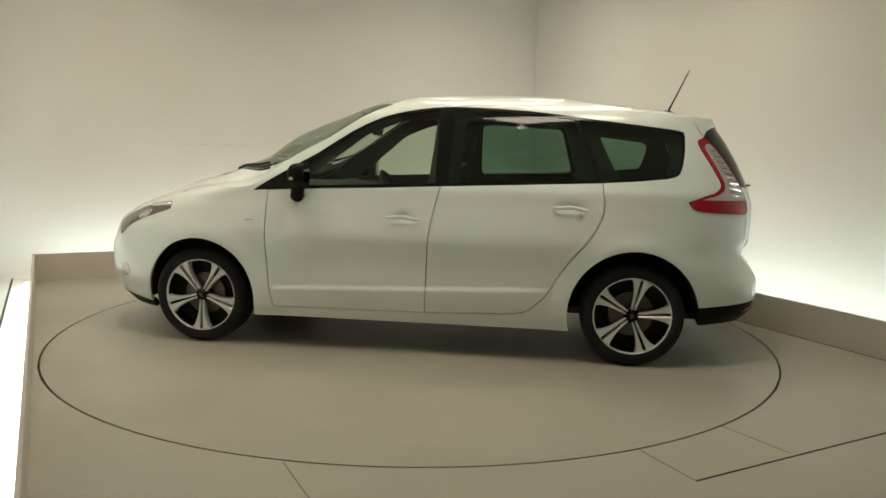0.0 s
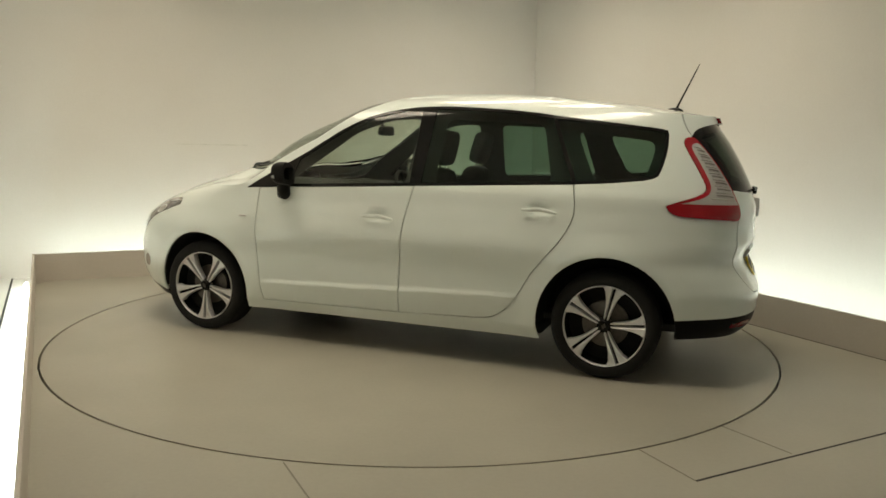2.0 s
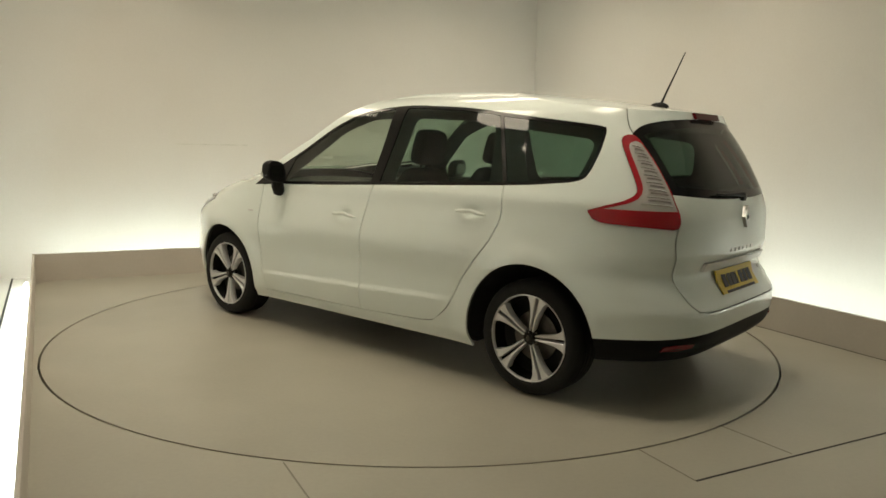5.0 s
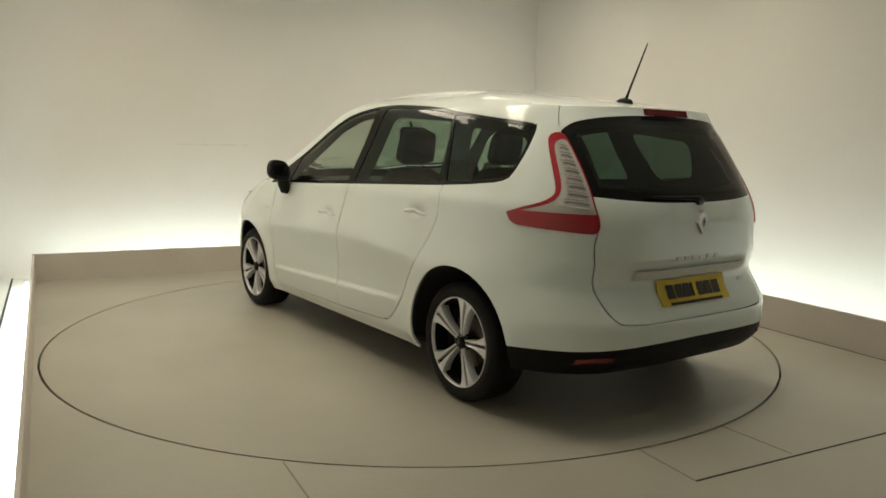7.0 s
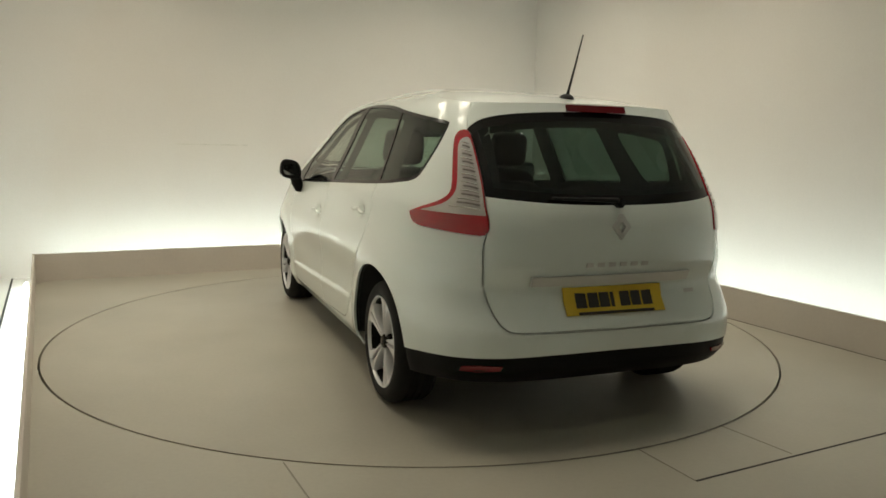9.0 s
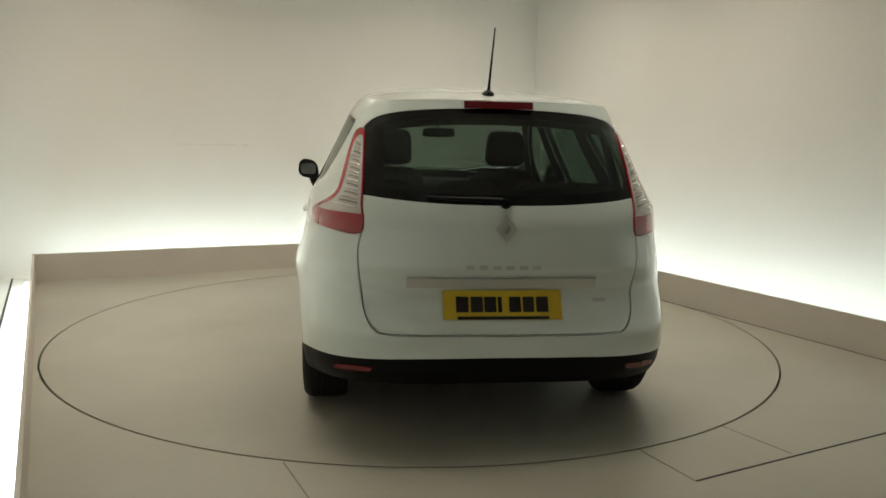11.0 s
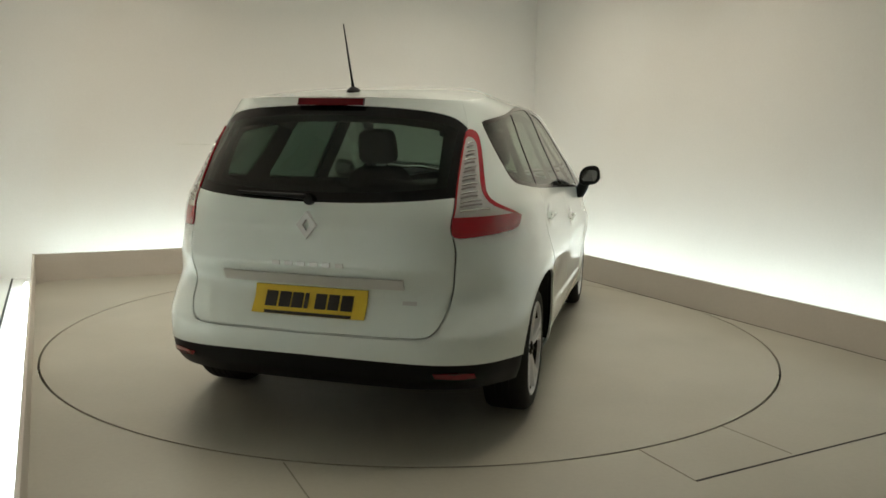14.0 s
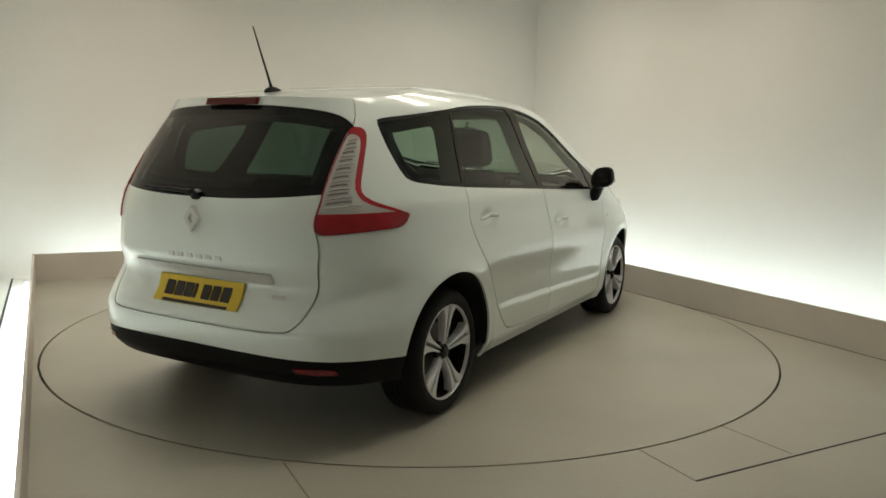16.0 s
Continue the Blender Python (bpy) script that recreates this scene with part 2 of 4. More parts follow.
TOP = curve([(2.6, 0.2986), (2.2, 0.5966), (2.14, 0.7269), (2.04, 0.813), (1.85, 0.8987), (1.55, 1.012), (1.25, 1.0852), (1.12, 1.1191), (0.9, 1.2601), (0.6, 1.4072), (0.3, 1.5492), (0.1, 1.5947), (-0.2, 1.6213), (-0.6, 1.624), (-1.1, 1.5985), (-1.5, 1.564), (-1.8, 1.5215), (-2, 1.4868), (-2.3, 1.417)])
HALF = curve([(0.15, 0.8164), (0.21, 0.8523), (0.28, 0.8888), (0.4, 0.9011), (0.55, 0.908), (0.72, 0.924), (0.86, 0.8998), (0.95, 0.8816), (1.03, 0.8697), (1.1, 0.8389), (1.2, 0.7883), (1.33, 0.7236), (1.43, 0.6781), (1.5, 0.6416), (1.545, 0.5961), (1.58, 0.5231), (1.62, 0.3657)])
REAR = curve([(0.15, -2.0053), (0.24, -2.0754), (0.34, -2.171), (0.42, -2.1881), (0.5, -2.1909), (0.58, -2.1492), (0.68, -2.0977), (0.8, -2.1453), (0.95, -2.1476), (1.06, -2.121), (1.2, -2.0595), (1.35, -1.9732), (1.47, -1.8936), (1.52, -1.8742), (1.6, -1.8557)])
NOSE = curve([(0.15, 2.09), (0.22, 2.1599), (0.3, 2.2358), (0.42, 2.2793), (0.55, 2.2755), (0.65, 2.2375), (0.75, 2.1893), (0.85, 2.045), (0.95, 1.7878), (1.05, 1.4047), (1.6, 1.2035)])
XR, XF, NR, NF = -0.9, 1.0, 3.7, 2.9
SQUARE = curve([(0.2, 4.4527), (0.55, 4.2501), (0.8, 3.5523), (1.1, 3.62), (1.35, 3.90), (1.6, 4.05)])
ZLOW = 0.195
SWEEP = 0.0620


CROWN = curve([(-2.2, 0.0), (-1.7, 0.003), (-0.8, 0.022), (0.1, 0.032), (0.3, 0.042), (0.55, 0.070), (0.735, 0.090), (0.95, 0.098), (1.17, 0.084),
               (1.33, 0.050), (1.475, 0.040), (1.7, 0.050), (1.9, 0.050), (2.28, 0.0)])


def lid(x, y):
    """Height of bonnet, windscreen and roof."""
    fade = np.clip((x + 0.6) / 0.8, 0, 1)
    y = np.abs(y)
    return TOP(x + SWEEP * (y / 0.8) ** 2 * fade) + CROWN(x) * np.clip(1 - (y / 0.72) ** 3, 0, 1) - 0.055 * (y / 0.68) ** 3 * (1 - 0.5 * np.clip((x - 0.9) / 0.4, 0, 1))


def flare(x, z):
    """Swell of the side over the wheels."""
    out = 0.0
    for xc in (1.371, -1.371):
        r = np.hypot(x - xc, z - 0.31)
        out = out + 0.014 * np.exp(-((r - 0.40) / 0.07) ** 2)
    for hx, hz in ((0.035, 0.853), (-0.978, 0.942)):
        out = out - 0.022 * np.exp(-(((x - hx) / 0.062) ** 2 + ((z - hz - 0.006) / 0.032) ** 2))
    # hollow door, and a moulded strip low on it: a crisp upper edge, fading towards the sill
    mid = np.exp(-((x + 0.05) / 0.72) ** 4)
    bar = np.clip(1 - ((x - 0.01) / 0.90) ** 10, 0, 1)
    line = 0.432 - 0.035 * x
    rise = np.clip((line + 0.006 - z) / 0.032, 0, 1)
    step = rise * rise * (3 - 2 * rise) * np.clip(1 - (line - 0.026 - z) / 0.13, 0, 1)
    return out + bar * 0.012 * step - mid * 0.009 * np.exp(-((z - 0.60) / 0.12) ** 2)


def _tables():
    phi = math.pi / 2 * np.linspace(0, 1, 900) ** 1.85
    out = []
    for n, run in ((NR, 1.29), (NF, 1.15)):
        x, y = run * np.sin(phi) ** (2 / n), 0.88 * np.cos(phi) ** (2 / n)
        arc = np.concatenate([[0], np.cumsum(np.hypot(np.diff(x), np.diff(y)))])
        out.append((arc, phi))
    return out


(ARC_R, PHI_R), (ARC_F, PHI_F) = _tables()
A_REAR, A_FRONT = XR - ARC_R[-1], XF + ARC_F[-1]


def skin(a, z):
    """The skin's point on its left side at arc a (metres along the plan from the door, forward positive) and height z."""
    a, z = np.asarray(a, float), np.asarray(z, float)
    w = HALF(z)
    pr = np.interp(XR - a, ARC_R, PHI_R)
    pf = np.interp(a - XF, ARC_F, PHI_F)
    sq, run = SQUARE(z), np.sin(pr) ** (2 / NR)
    xr = XR + (REAR(z) - XR) * run
    xf = XF + (NOSE(z) - XF) * np.sin(pf) ** (2 / NF)
    x = np.where(a < XR, xr, np.where(a > XF, xf, a))
    y = w * np.where(a < XR, np.maximum(1 - run ** sq, 0) ** (1 / sq), np.where(a > XF, np.cos(pf) ** (2 / NF), 1.0))
    y = np.where(y < 1e-4, 0, y + flare(x, z) * np.clip(y / 0.5, 0, 1))
    return x, y


def rim_height(a):
    """Where the column at arc a meets the lid."""
    lo, hi = np.full_like(a, 0.4), np.full_like(a, 1.66)
    for _ in range(40):
        z = (lo + hi) / 2
        x, y = skin(a, z)
        under = lid(x, y) > z
        lo, hi = np.where(under, z, lo), np.where(under, hi, z)
    return lo


STATIONS = np.concatenate([np.linspace(A_REAR, XR, 56)[:-1], np.linspace(XR, XF, 118)[:-1], np.linspace(XF, A_FRONT, 40)])


def inside(poly, x, y):
    c, j = False, len(poly) - 1
    for i in range(len(poly)):
        (xi, yi), (xj, yj) = poly[i], poly[j]
        if (yi > y) != (yj > y) and x < (xj - xi) * (y - yi) / (yj - yi) + xi:
            c = not c
        j = i
    return c


def inset(poly, d):
    """The outline moved inward by d."""
    n = len(poly)
    area = sum(poly[i][0] * poly[(i + 1) % n][1] - poly[(i + 1) % n][0] * poly[i][1] for i in range(n))
    s = 1 if area > 0 else -1
    out = []
    for i in range(n):
        p, a, b = Vector(poly[i]), Vector(poly[i - 1]), Vector(poly[(i + 1) % n])
        u, w = (p - a).normalized(), (b - p).normalized()
        nu, nw = Vector((-u.y, u.x)) * s, Vector((-w.y, w.x)) * s
        m = (nu + nw)
        m = m / max(m.length_squared / 2, 0.5)
        out.append(tuple(p + m * d))
    return out


def smooth_line(pts, steps=4):
    """A soft curve through points (Catmull-Rom)."""
    out = []
    for i in range(len(pts) - 1):
        p0, p1, p2, p3 = (Vector(pts[max(i - 1, 0)]), Vector(pts[i]), Vector(pts[i + 1]), Vector(pts[min(i + 2, len(pts) - 1)]))
        for k in range(steps):
            t = k / steps
            out.append(tuple(0.5 * (2 * p1 + (p2 - p0) * t + (2 * p0 - 5 * p1 + 4 * p2 - p3) * t * t + (3 * p1 - p0 - 3 * p2 + p3) * t**3)))
    return out + [tuple(pts[-1])]


def arc_of(x, z):
    """The arc at which the skin lies at x, at height z."""
    a = np.linspace(A_REAR, A_FRONT, 900)
    xs, _ = skin(a, np.full_like(a, z))
    return float(np.interp(x, xs, a))


def arch_outline(xc, zc, r):
    pts = []
    for i in range(41):
        t = math.pi * (1.24 - 1.48 * i / 40)
        x, z = xc + r * math.cos(t), zc + r * math.sin(t) * 1.03
        pts.append((arc_of(x, max(z, 0.2)), z))
    return [(pts[0][0], 0.05)] + pts + [(pts[-1][0], 0.05)]


END, FORE = A_REAR - 0.02, A_FRONT + 0.02
DLO = smooth_line([(1.005, 1.002), (0.8, 1.016), (-0.16, 1.059), (-1.176, 1.104), (-1.5018, 1.128), (-1.6484, 1.148), (-1.7135, 1.2), (-1.833, 1.395), (-1.8189, 1.418), (-1.7516, 1.43), (-1.2846, 1.472), (-1.02, 1.495), (-0.72, 1.527), (-0.37, 1.546), (-0.18, 1.546), (0, 1.528), (0.21, 1.478), (0.41, 1.379), (0.6, 1.25), (0.82, 1.118), (1.005, 1.002)], 2)[:-1]
LAMP = smooth_line([(-1.702, 1.004), (-1.79, 1.030), (-1.88, 1.054), (-1.94, 1.083), (-1.957, 1.118), (-1.945, 1.18), (-1.925, 1.26), (-1.912, 1.33),
                    (-1.920, 1.360), (-1.945, 1.375), (-1.98, 1.379), (-2.008, 1.370), (-2.03, 1.341), (-2.069, 1.266), (-2.10, 1.187), (-2.126, 1.113),
                    (-2.150, 1.038), (-2.160, 1.0), (-2.163, 0.955), (-2.15, 0.929), (-2.10, 0.926), (-2.0, 0.933), (-1.864, 0.942), (-1.77, 0.950), (-1.722, 0.970), (-1.702, 1.004)], 2)[:-1]
LENS = smooth_line([(-1.785, 1.017), (-1.89, 1.040), (-1.958, 1.068), (-1.985, 1.116), (-1.976, 1.18), (-1.957, 1.26), (-1.949, 1.310), (-1.958, 1.333), (-1.985, 1.345),
                    (-2.022, 1.338), (-2.062, 1.264), (-2.094, 1.186), (-2.120, 1.112), (-2.144, 1.038), (-2.151, 1.010)], 2)
HATCH_LOW = [(-2.156, 0.925), (-2.15, 0.86), (-2.172, 0.77), (-2.225, 0.672), (-2.268, 0.585), (-2.312, 0.532), (-2.38, 0.514), (-2.667, 0.512), (END, 0.510)]
HATCH = [(END, 1.7), (-1.99, 1.7), (-1.985, 1.42), (-2.0, 1.375), (-2.03, 1.341), (-2.069, 1.266), (-2.10, 1.187), (-2.126, 1.113), (-2.150, 1.038), (-2.160, 1.0)] + smooth_line(HATCH_LOW, 3)
REAR_WINDOW = ([(END, 1.478)] + smooth_line([(-2.62, 1.474), (-2.45, 1.468), (-2.25, 1.456), (-2.10, 1.436), (-2.03, 1.412), (-1.985, 1.384)], 3) + [(-2.03, 1.341), (-2.069, 1.266),
               (-2.10, 1.187), (-2.126, 1.113), (-2.133, 1.090)] + smooth_line([(-2.25, 1.079), (-2.44, 1.066), (-2.62, 1.059), (END, 1.057)], 3))
SEAM_F = [(0.905, 1.007), (0.913, 0.90), (0.915, 0.715), (0.905, 0.50), (0.893, 0.36), (0.874, 0.264)]
SEAM_B = [(-0.11, 0.272), (-0.113, 0.45), (-0.12, 0.64), (-0.14, 0.85), (-0.19, 1.060)]
SEAM_R = [(-0.60, 0.288), (-0.70, 0.300), (-0.765, 0.335), (-0.83, 0.395), (-0.885, 0.475), (-0.94, 0.57), (-1.02, 0.665), (-1.10, 0.76), (-1.165, 0.875), (-1.187, 0.96), (-1.178, 1.105)]
FRONT_DOOR = smooth_line(SEAM_F, 3) + smooth_line(SEAM_B, 3)
REAR_DOOR = smooth_line(SEAM_B, 3)[::-1] + smooth_line(SEAM_R, 3)
SKIRT_R = [(-1.55, 0.05), (-1.55, 0.372), (-1.75, 0.380), (-2.0, 0.394), (-2.2, 0.402), (-2.5, 0.411), (END, 0.413), (END, 0.05)]
LIP_F = [(1.62, 0.05), (1.62, 0.225), (1.85, 0.255), (2.1, 0.280), (2.4, 0.29), (FORE, 0.29), (FORE, 0.05)]
HEADLAMP = smooth_line([(1.66, 0.862), (1.83, 0.785), (1.93, 0.715), (1.995, 0.665), (2.05, 0.70), (2.06, 0.77), (1.98, 0.842), (1.88, 0.885), (1.75, 0.905), (1.66, 0.862)], 2)[:-1]
BUMPER_R = [(-1.80, 0.945), (-1.745, 0.80), (-1.67, 0.62), (-1.55, 0.5), (-1.55, 0.05), (END, 0.05), (END, 0.51)] + HATCH_LOW[::-1]
BUMPER_F = [(1.74, 0.05), (1.78, 0.60), (1.93, 0.715), (1.995, 0.665), (2.05, 0.70), (2.3, 0.74), (FORE, 0.62), (FORE, 0.05)]
WING_F = [(0.915, 0.05), (0.905, 0.264), (0.93, 0.5), (0.915, 1.007), (1.03, 1.2), (FORE, 1.2), (FORE, 0.05)]
ARCH_F, ARCH_R = arch_outline(1.371, 0.305, 0.372), arch_outline(-1.371, 0.308, 0.390)
GLASS_IN = inset(DLO, 0.016)
PANE_R = [(END if o[0] == END else p[0], p[1]) for o, p in zip(REAR_WINDOW, inset(REAR_WINDOW, 0.045))]
B_POST, C_POST = [(-0.145, 1.6), (-0.155, 1.0), (-0.225, 1.0), (-0.245, 1.6)], [(-0.965, 1.6), (-1.215, 1.0), (-1.245, 1.0), (-0.995, 1.6)]
A_POST = [(1.1, 1.25), (1.1, 0.95), (0.70, 0.95), (0.62, 1.35)]

# which skin belongs to which part, first match first; gaps are left open
REGIONS = [("void", [(-1.55, 0.0), (-1.55, 0.255), (-1.8, 0.268), (-2.05, 0.274), (END, 0.275), (END, 0.0)]), ("void", ARCH_F), ("void", ARCH_R), ("lens", LENS), ("tail_lamp", LAMP), ("gap", inset(LAMP, -0.003)), ("post", A_POST), ("post", B_POST), ("post", C_POST), ("pane", GLASS_IN),
           ("surround", DLO), ("gap", inset(DLO, -0.002)), ("headlamp", HEADLAMP), ("rear_window", PANE_R), ("window_border", inset(REAR_WINDOW, 0.002)), ("skirt", SKIRT_R), ("lip", LIP_F),
           ("front_door", inset(FRONT_DOOR, 0.0034)), ("rear_door", inset(REAR_DOOR, 0.0034)), ("gap", inset(FRONT_DOOR, -0.0034)), ("gap", inset(REAR_DOOR, -0.0034)),
           ("hatch", inset(HATCH, 0.0038)), ("gap", inset(HATCH, -0.0038)), ("rear_bumper", BUMPER_R), ("front_bumper", BUMPER_F), ("front_wing", WING_F), ("body_side", None)]


def cut_flat(bm, poly):
    """Cuts the flat sheet along an outline."""
    n = len(poly)
    for i in range(n):
        (x0, y0), (x1, y1) = poly[i], poly[(i + 1) % n]
        if math.hypot(x1 - x0, y1 - y0) < 1e-6:
            continue
        lx, hx, ly, hy = min(x0, x1) - 1e-4, max(x0, x1) + 1e-4, min(y0, y1) - 1e-4, max(y0, y1) + 1e-4
        fs = []
        for f in bm.faces:
            vs = [v.co for v in f.verts]
            if max(c.x for c in vs) > lx and min(c.x for c in vs) < hx and max(c.y for c in vs) > ly and min(c.y for c in vs) < hy:
                fs.append(f)
        if not fs:
            continue
        geom = list(fs) + list({e for f in fs for e in f.edges}) + list({v for f in fs for v in f.verts})
        bmesh.ops.bisect_plane(bm, geom=geom, dist=1e-5, plane_co=(x0, y0, 0), plane_no=(y1 - y0, x0 - x1, 0))


def flat_sheet():
    """The left skin laid flat: arc along x, height along y."""
    bm = bmesh.new()
    zt, rows = rim_height(STATIONS), 74
    g = []
    for a, t in zip(STATIONS, zt):
        knee = min(0.49, 0.6 * t)
        zs = np.concatenate([np.linspace(ZLOW, knee, 25)[:-1], np.linspace(knee, t, rows - 24)])
        g.append([bm.verts.new((a, z, 0)) for z in zs])
    for i in range(len(g) - 1):
        for j in range(rows - 1):
            bm.faces.new((g[i][j], g[i + 1][j], g[i + 1][j + 1], g[i][j + 1]))
    for name, poly in REGIONS:
        if poly:
            cut_flat(bm, poly)
    cells = defaultdict(list)
    for f in bm.faces:
        c = f.calc_center_median()
        for name, poly in REGIONS:
            if poly is None or inside(poly, c.x, c.y):
                break
        if name == "pane":
            name = "front_pane" if c.x > -0.19 else "rear_pane" if c.x > -1.10 else "quarter_pane"
        if name == "post":
            name = "surround" if inside(DLO, c.x, c.y) else "front_wing" if c.x > 0.9 else "body_side"
            for other, poly in REGIONS[11:]:
                if poly is None or inside(poly, c.x, c.y):
                    name = other if not inside(DLO, c.x, c.y) else "surround"
                    break
        cells[name].append([(v.co.x, v.co.y) for v in f.verts])
    bm.free()
    return cells


def skin_points(az, lift=0.0):
    """Places and normals of the skin, lifted along the normal."""
    az = np.asarray(az, float)
    a, z = az[:, 0], az[:, 1]
    e = 2e-3
    a0, a1 = np.maximum(a - e, A_REAR + 1e-6), np.minimum(a + e, A_FRONT - 1e-6)

    def at(a, z):
        x, y = skin(a, z)
        return np.stack([x, y, z], -1)
    du = (at(a1, z) - at(a0, z))
    dv = (at(a, z + e) - at(a, z - e))
    n = np.cross(dv, du)
    n /= np.maximum(np.linalg.norm(n, axis=1), 1e-12)[:, None]
    n[n[:, 1] < -0.2] *= -1
    edge = (a < A_REAR + 0.02) | (a > A_FRONT - 0.02)
    n[edge, 1] *= 0.0
    n /= np.maximum(np.linalg.norm(n, axis=1), 1e-12)[:, None]
    return at(a, z) + n * lift, n


def lid_points(xy, lift=0.0):
    xy = np.asarray(xy, float)
    x, y = xy[:, 0], xy[:, 1]
    e = 3e-3
    zx, zy = (lid(x + e, y) - lid(x - e, y)) / (2 * e), (lid(x, y + e) - lid(x, y - e)) / (2 * e)
    n = np.stack([-zx, -zy, np.ones_like(zx)], -1)
    n /= np.linalg.norm(n, axis=1)[:, None]
    return np.stack([x, y, lid(x, y)], -1) + n * lift, n


def sheet_mesh(name, cells, mats, sides=(1,), lift=0.0, depth=0.0, place=skin_points):
    """A mesh of flat cells laid on the skin, on one or both flanks, its edges turned in by depth."""
    verts, faces, normals = [], [], []
    for s in sides:
        index, keys, fs = {}, [], []
        for cell in cells:
            row = []
            for p in cell:
                k = (round(p[0], 5), round(p[1], 5))
                if k not in index:
                    index[k] = len(keys)
                    keys.append(p)
                row.append(index[k])
            row = [r for i, r in enumerate(row) if r != row[i - 1]]
            if len(row) > 2:
                fs.append(row)
        pts, nor = place(keys, lift)
        mirror = np.array([1, s, 1])
        base = len(verts)
        turn = s > 0 if place is skin_points else s < 0
        verts += [tuple(p) for p in pts * mirror]
        nn = nor * mirror
        vn = [tuple(n) for n in nn]
        for f in fs:
            f2 = [base + i for i in (f[::-1] if turn else f)]
            faces.append(f2)
            normals += [vn[i - base] for i in f2]
        if depth:
            count = defaultdict(int)
            for f in fs:
                for i in range(len(f)):
                    count[frozenset((f[i], f[i - 1]))] += 1
            for f in fs:
                for i in range(len(f)):
                    i0, i1 = f[i - 1], f[i]
                    if count[frozenset((i0, i1))] == 1 and not (abs(pts[i0][1]) < 1e-3 and abs(pts[i1][1]) < 1e-3):
                        b = len(verts)
                        q = [pts[i0] * mirror, pts[i1] * mirror, (pts[i1] - nor[i1] * depth) * mirror, (pts[i0] - nor[i0] * depth) * mirror]
                        verts += [tuple(p) for p in q]
                        f2 = [b, b + 1, b + 2, b + 3] if turn else [b + 3, b + 2, b + 1, b]
                        faces.append(f2)
                        w = Vector(verts[f2[1]]) - Vector(verts[f2[0]])
                        fn = w.cross(Vector(verts[f2[2]]) - Vector(verts[f2[1]])).normalized()
                        normals += [tuple(fn)] * 4
    me = bpy.data.meshes.new(name)
    me.from_pydata(verts, [], faces)
    me.materials.append(mats)
    me.shade_smooth()
    me.update()
    if len(normals) == len(me.loops):
        me.normals_split_custom_set(normals)
    return me


def sheet(name, cells, mat, parent, label="", **kw):
    ob = new(name, sheet_mesh(name, cells, mat, **kw))
    ob.parent = parent
    return tagged(ob, label)


RED = material("red_lens", (0.40, 0.006, 0.016), 0.12, coat=1.0, haze=0.03, blotch=0.35, bscale=14, tint=(0.22, 0.003, 0.008))
CLEARLENS = material("clear_lens", (0.60, 0.56, 0.54), 0.16, coat=1.0, metal=0.25, haze=0.03)
RIBGLASS = material("ribbed_glass", (0.22, 0.19, 0.185), 0.15, coat=0.8)
DARKLENS = material("smoked_lens", (0.10, 0.10, 0.10), 0.08, coat=1.0)
REFLECT = material("reflector_red", (0.17, 0.006, 0.012), 0.25, coat=0.6)
HIGHLAMP = material("high_lamp_red", (0.10, 0.003, 0.006), 0.2, spec=0.3)
PANE_CLEAR = glass("clear_pane", (0.69, 0.75, 0.68))
PANE_DARK = glass("privacy_pane", (0.30, 0.42, 0.345))
PANE_REAR = glass("tinted_rear_pane", (0.125, 0.175, 0.148))
CLOTH = material("dark_cloth", (0.028, 0.028, 0.030), 0.9, grain=0.4, scale=250, bump=0.2)
TRIM = material("cabin_plastic", (0.035, 0.035, 0.036), 0.7, grain=0.3, scale=180)
LINING = material("roof_lining", (0.30, 0.29, 0.27), 0.95, grain=0.2, scale=200)
MIRROR = material("mirror_silver", (0.30, 0.31, 0.31), 0.05, metal=1.0)
YELLOW = material("plate_yellow", (0.72, 0.50, 0.03), 0.35, blotch=0.05)
INK = material("plate_ink", (0.018, 0.013, 0.008), 0.5)
SATIN = material("satin_silver", (0.62, 0.62, 0.61), 0.35, metal=0.6)


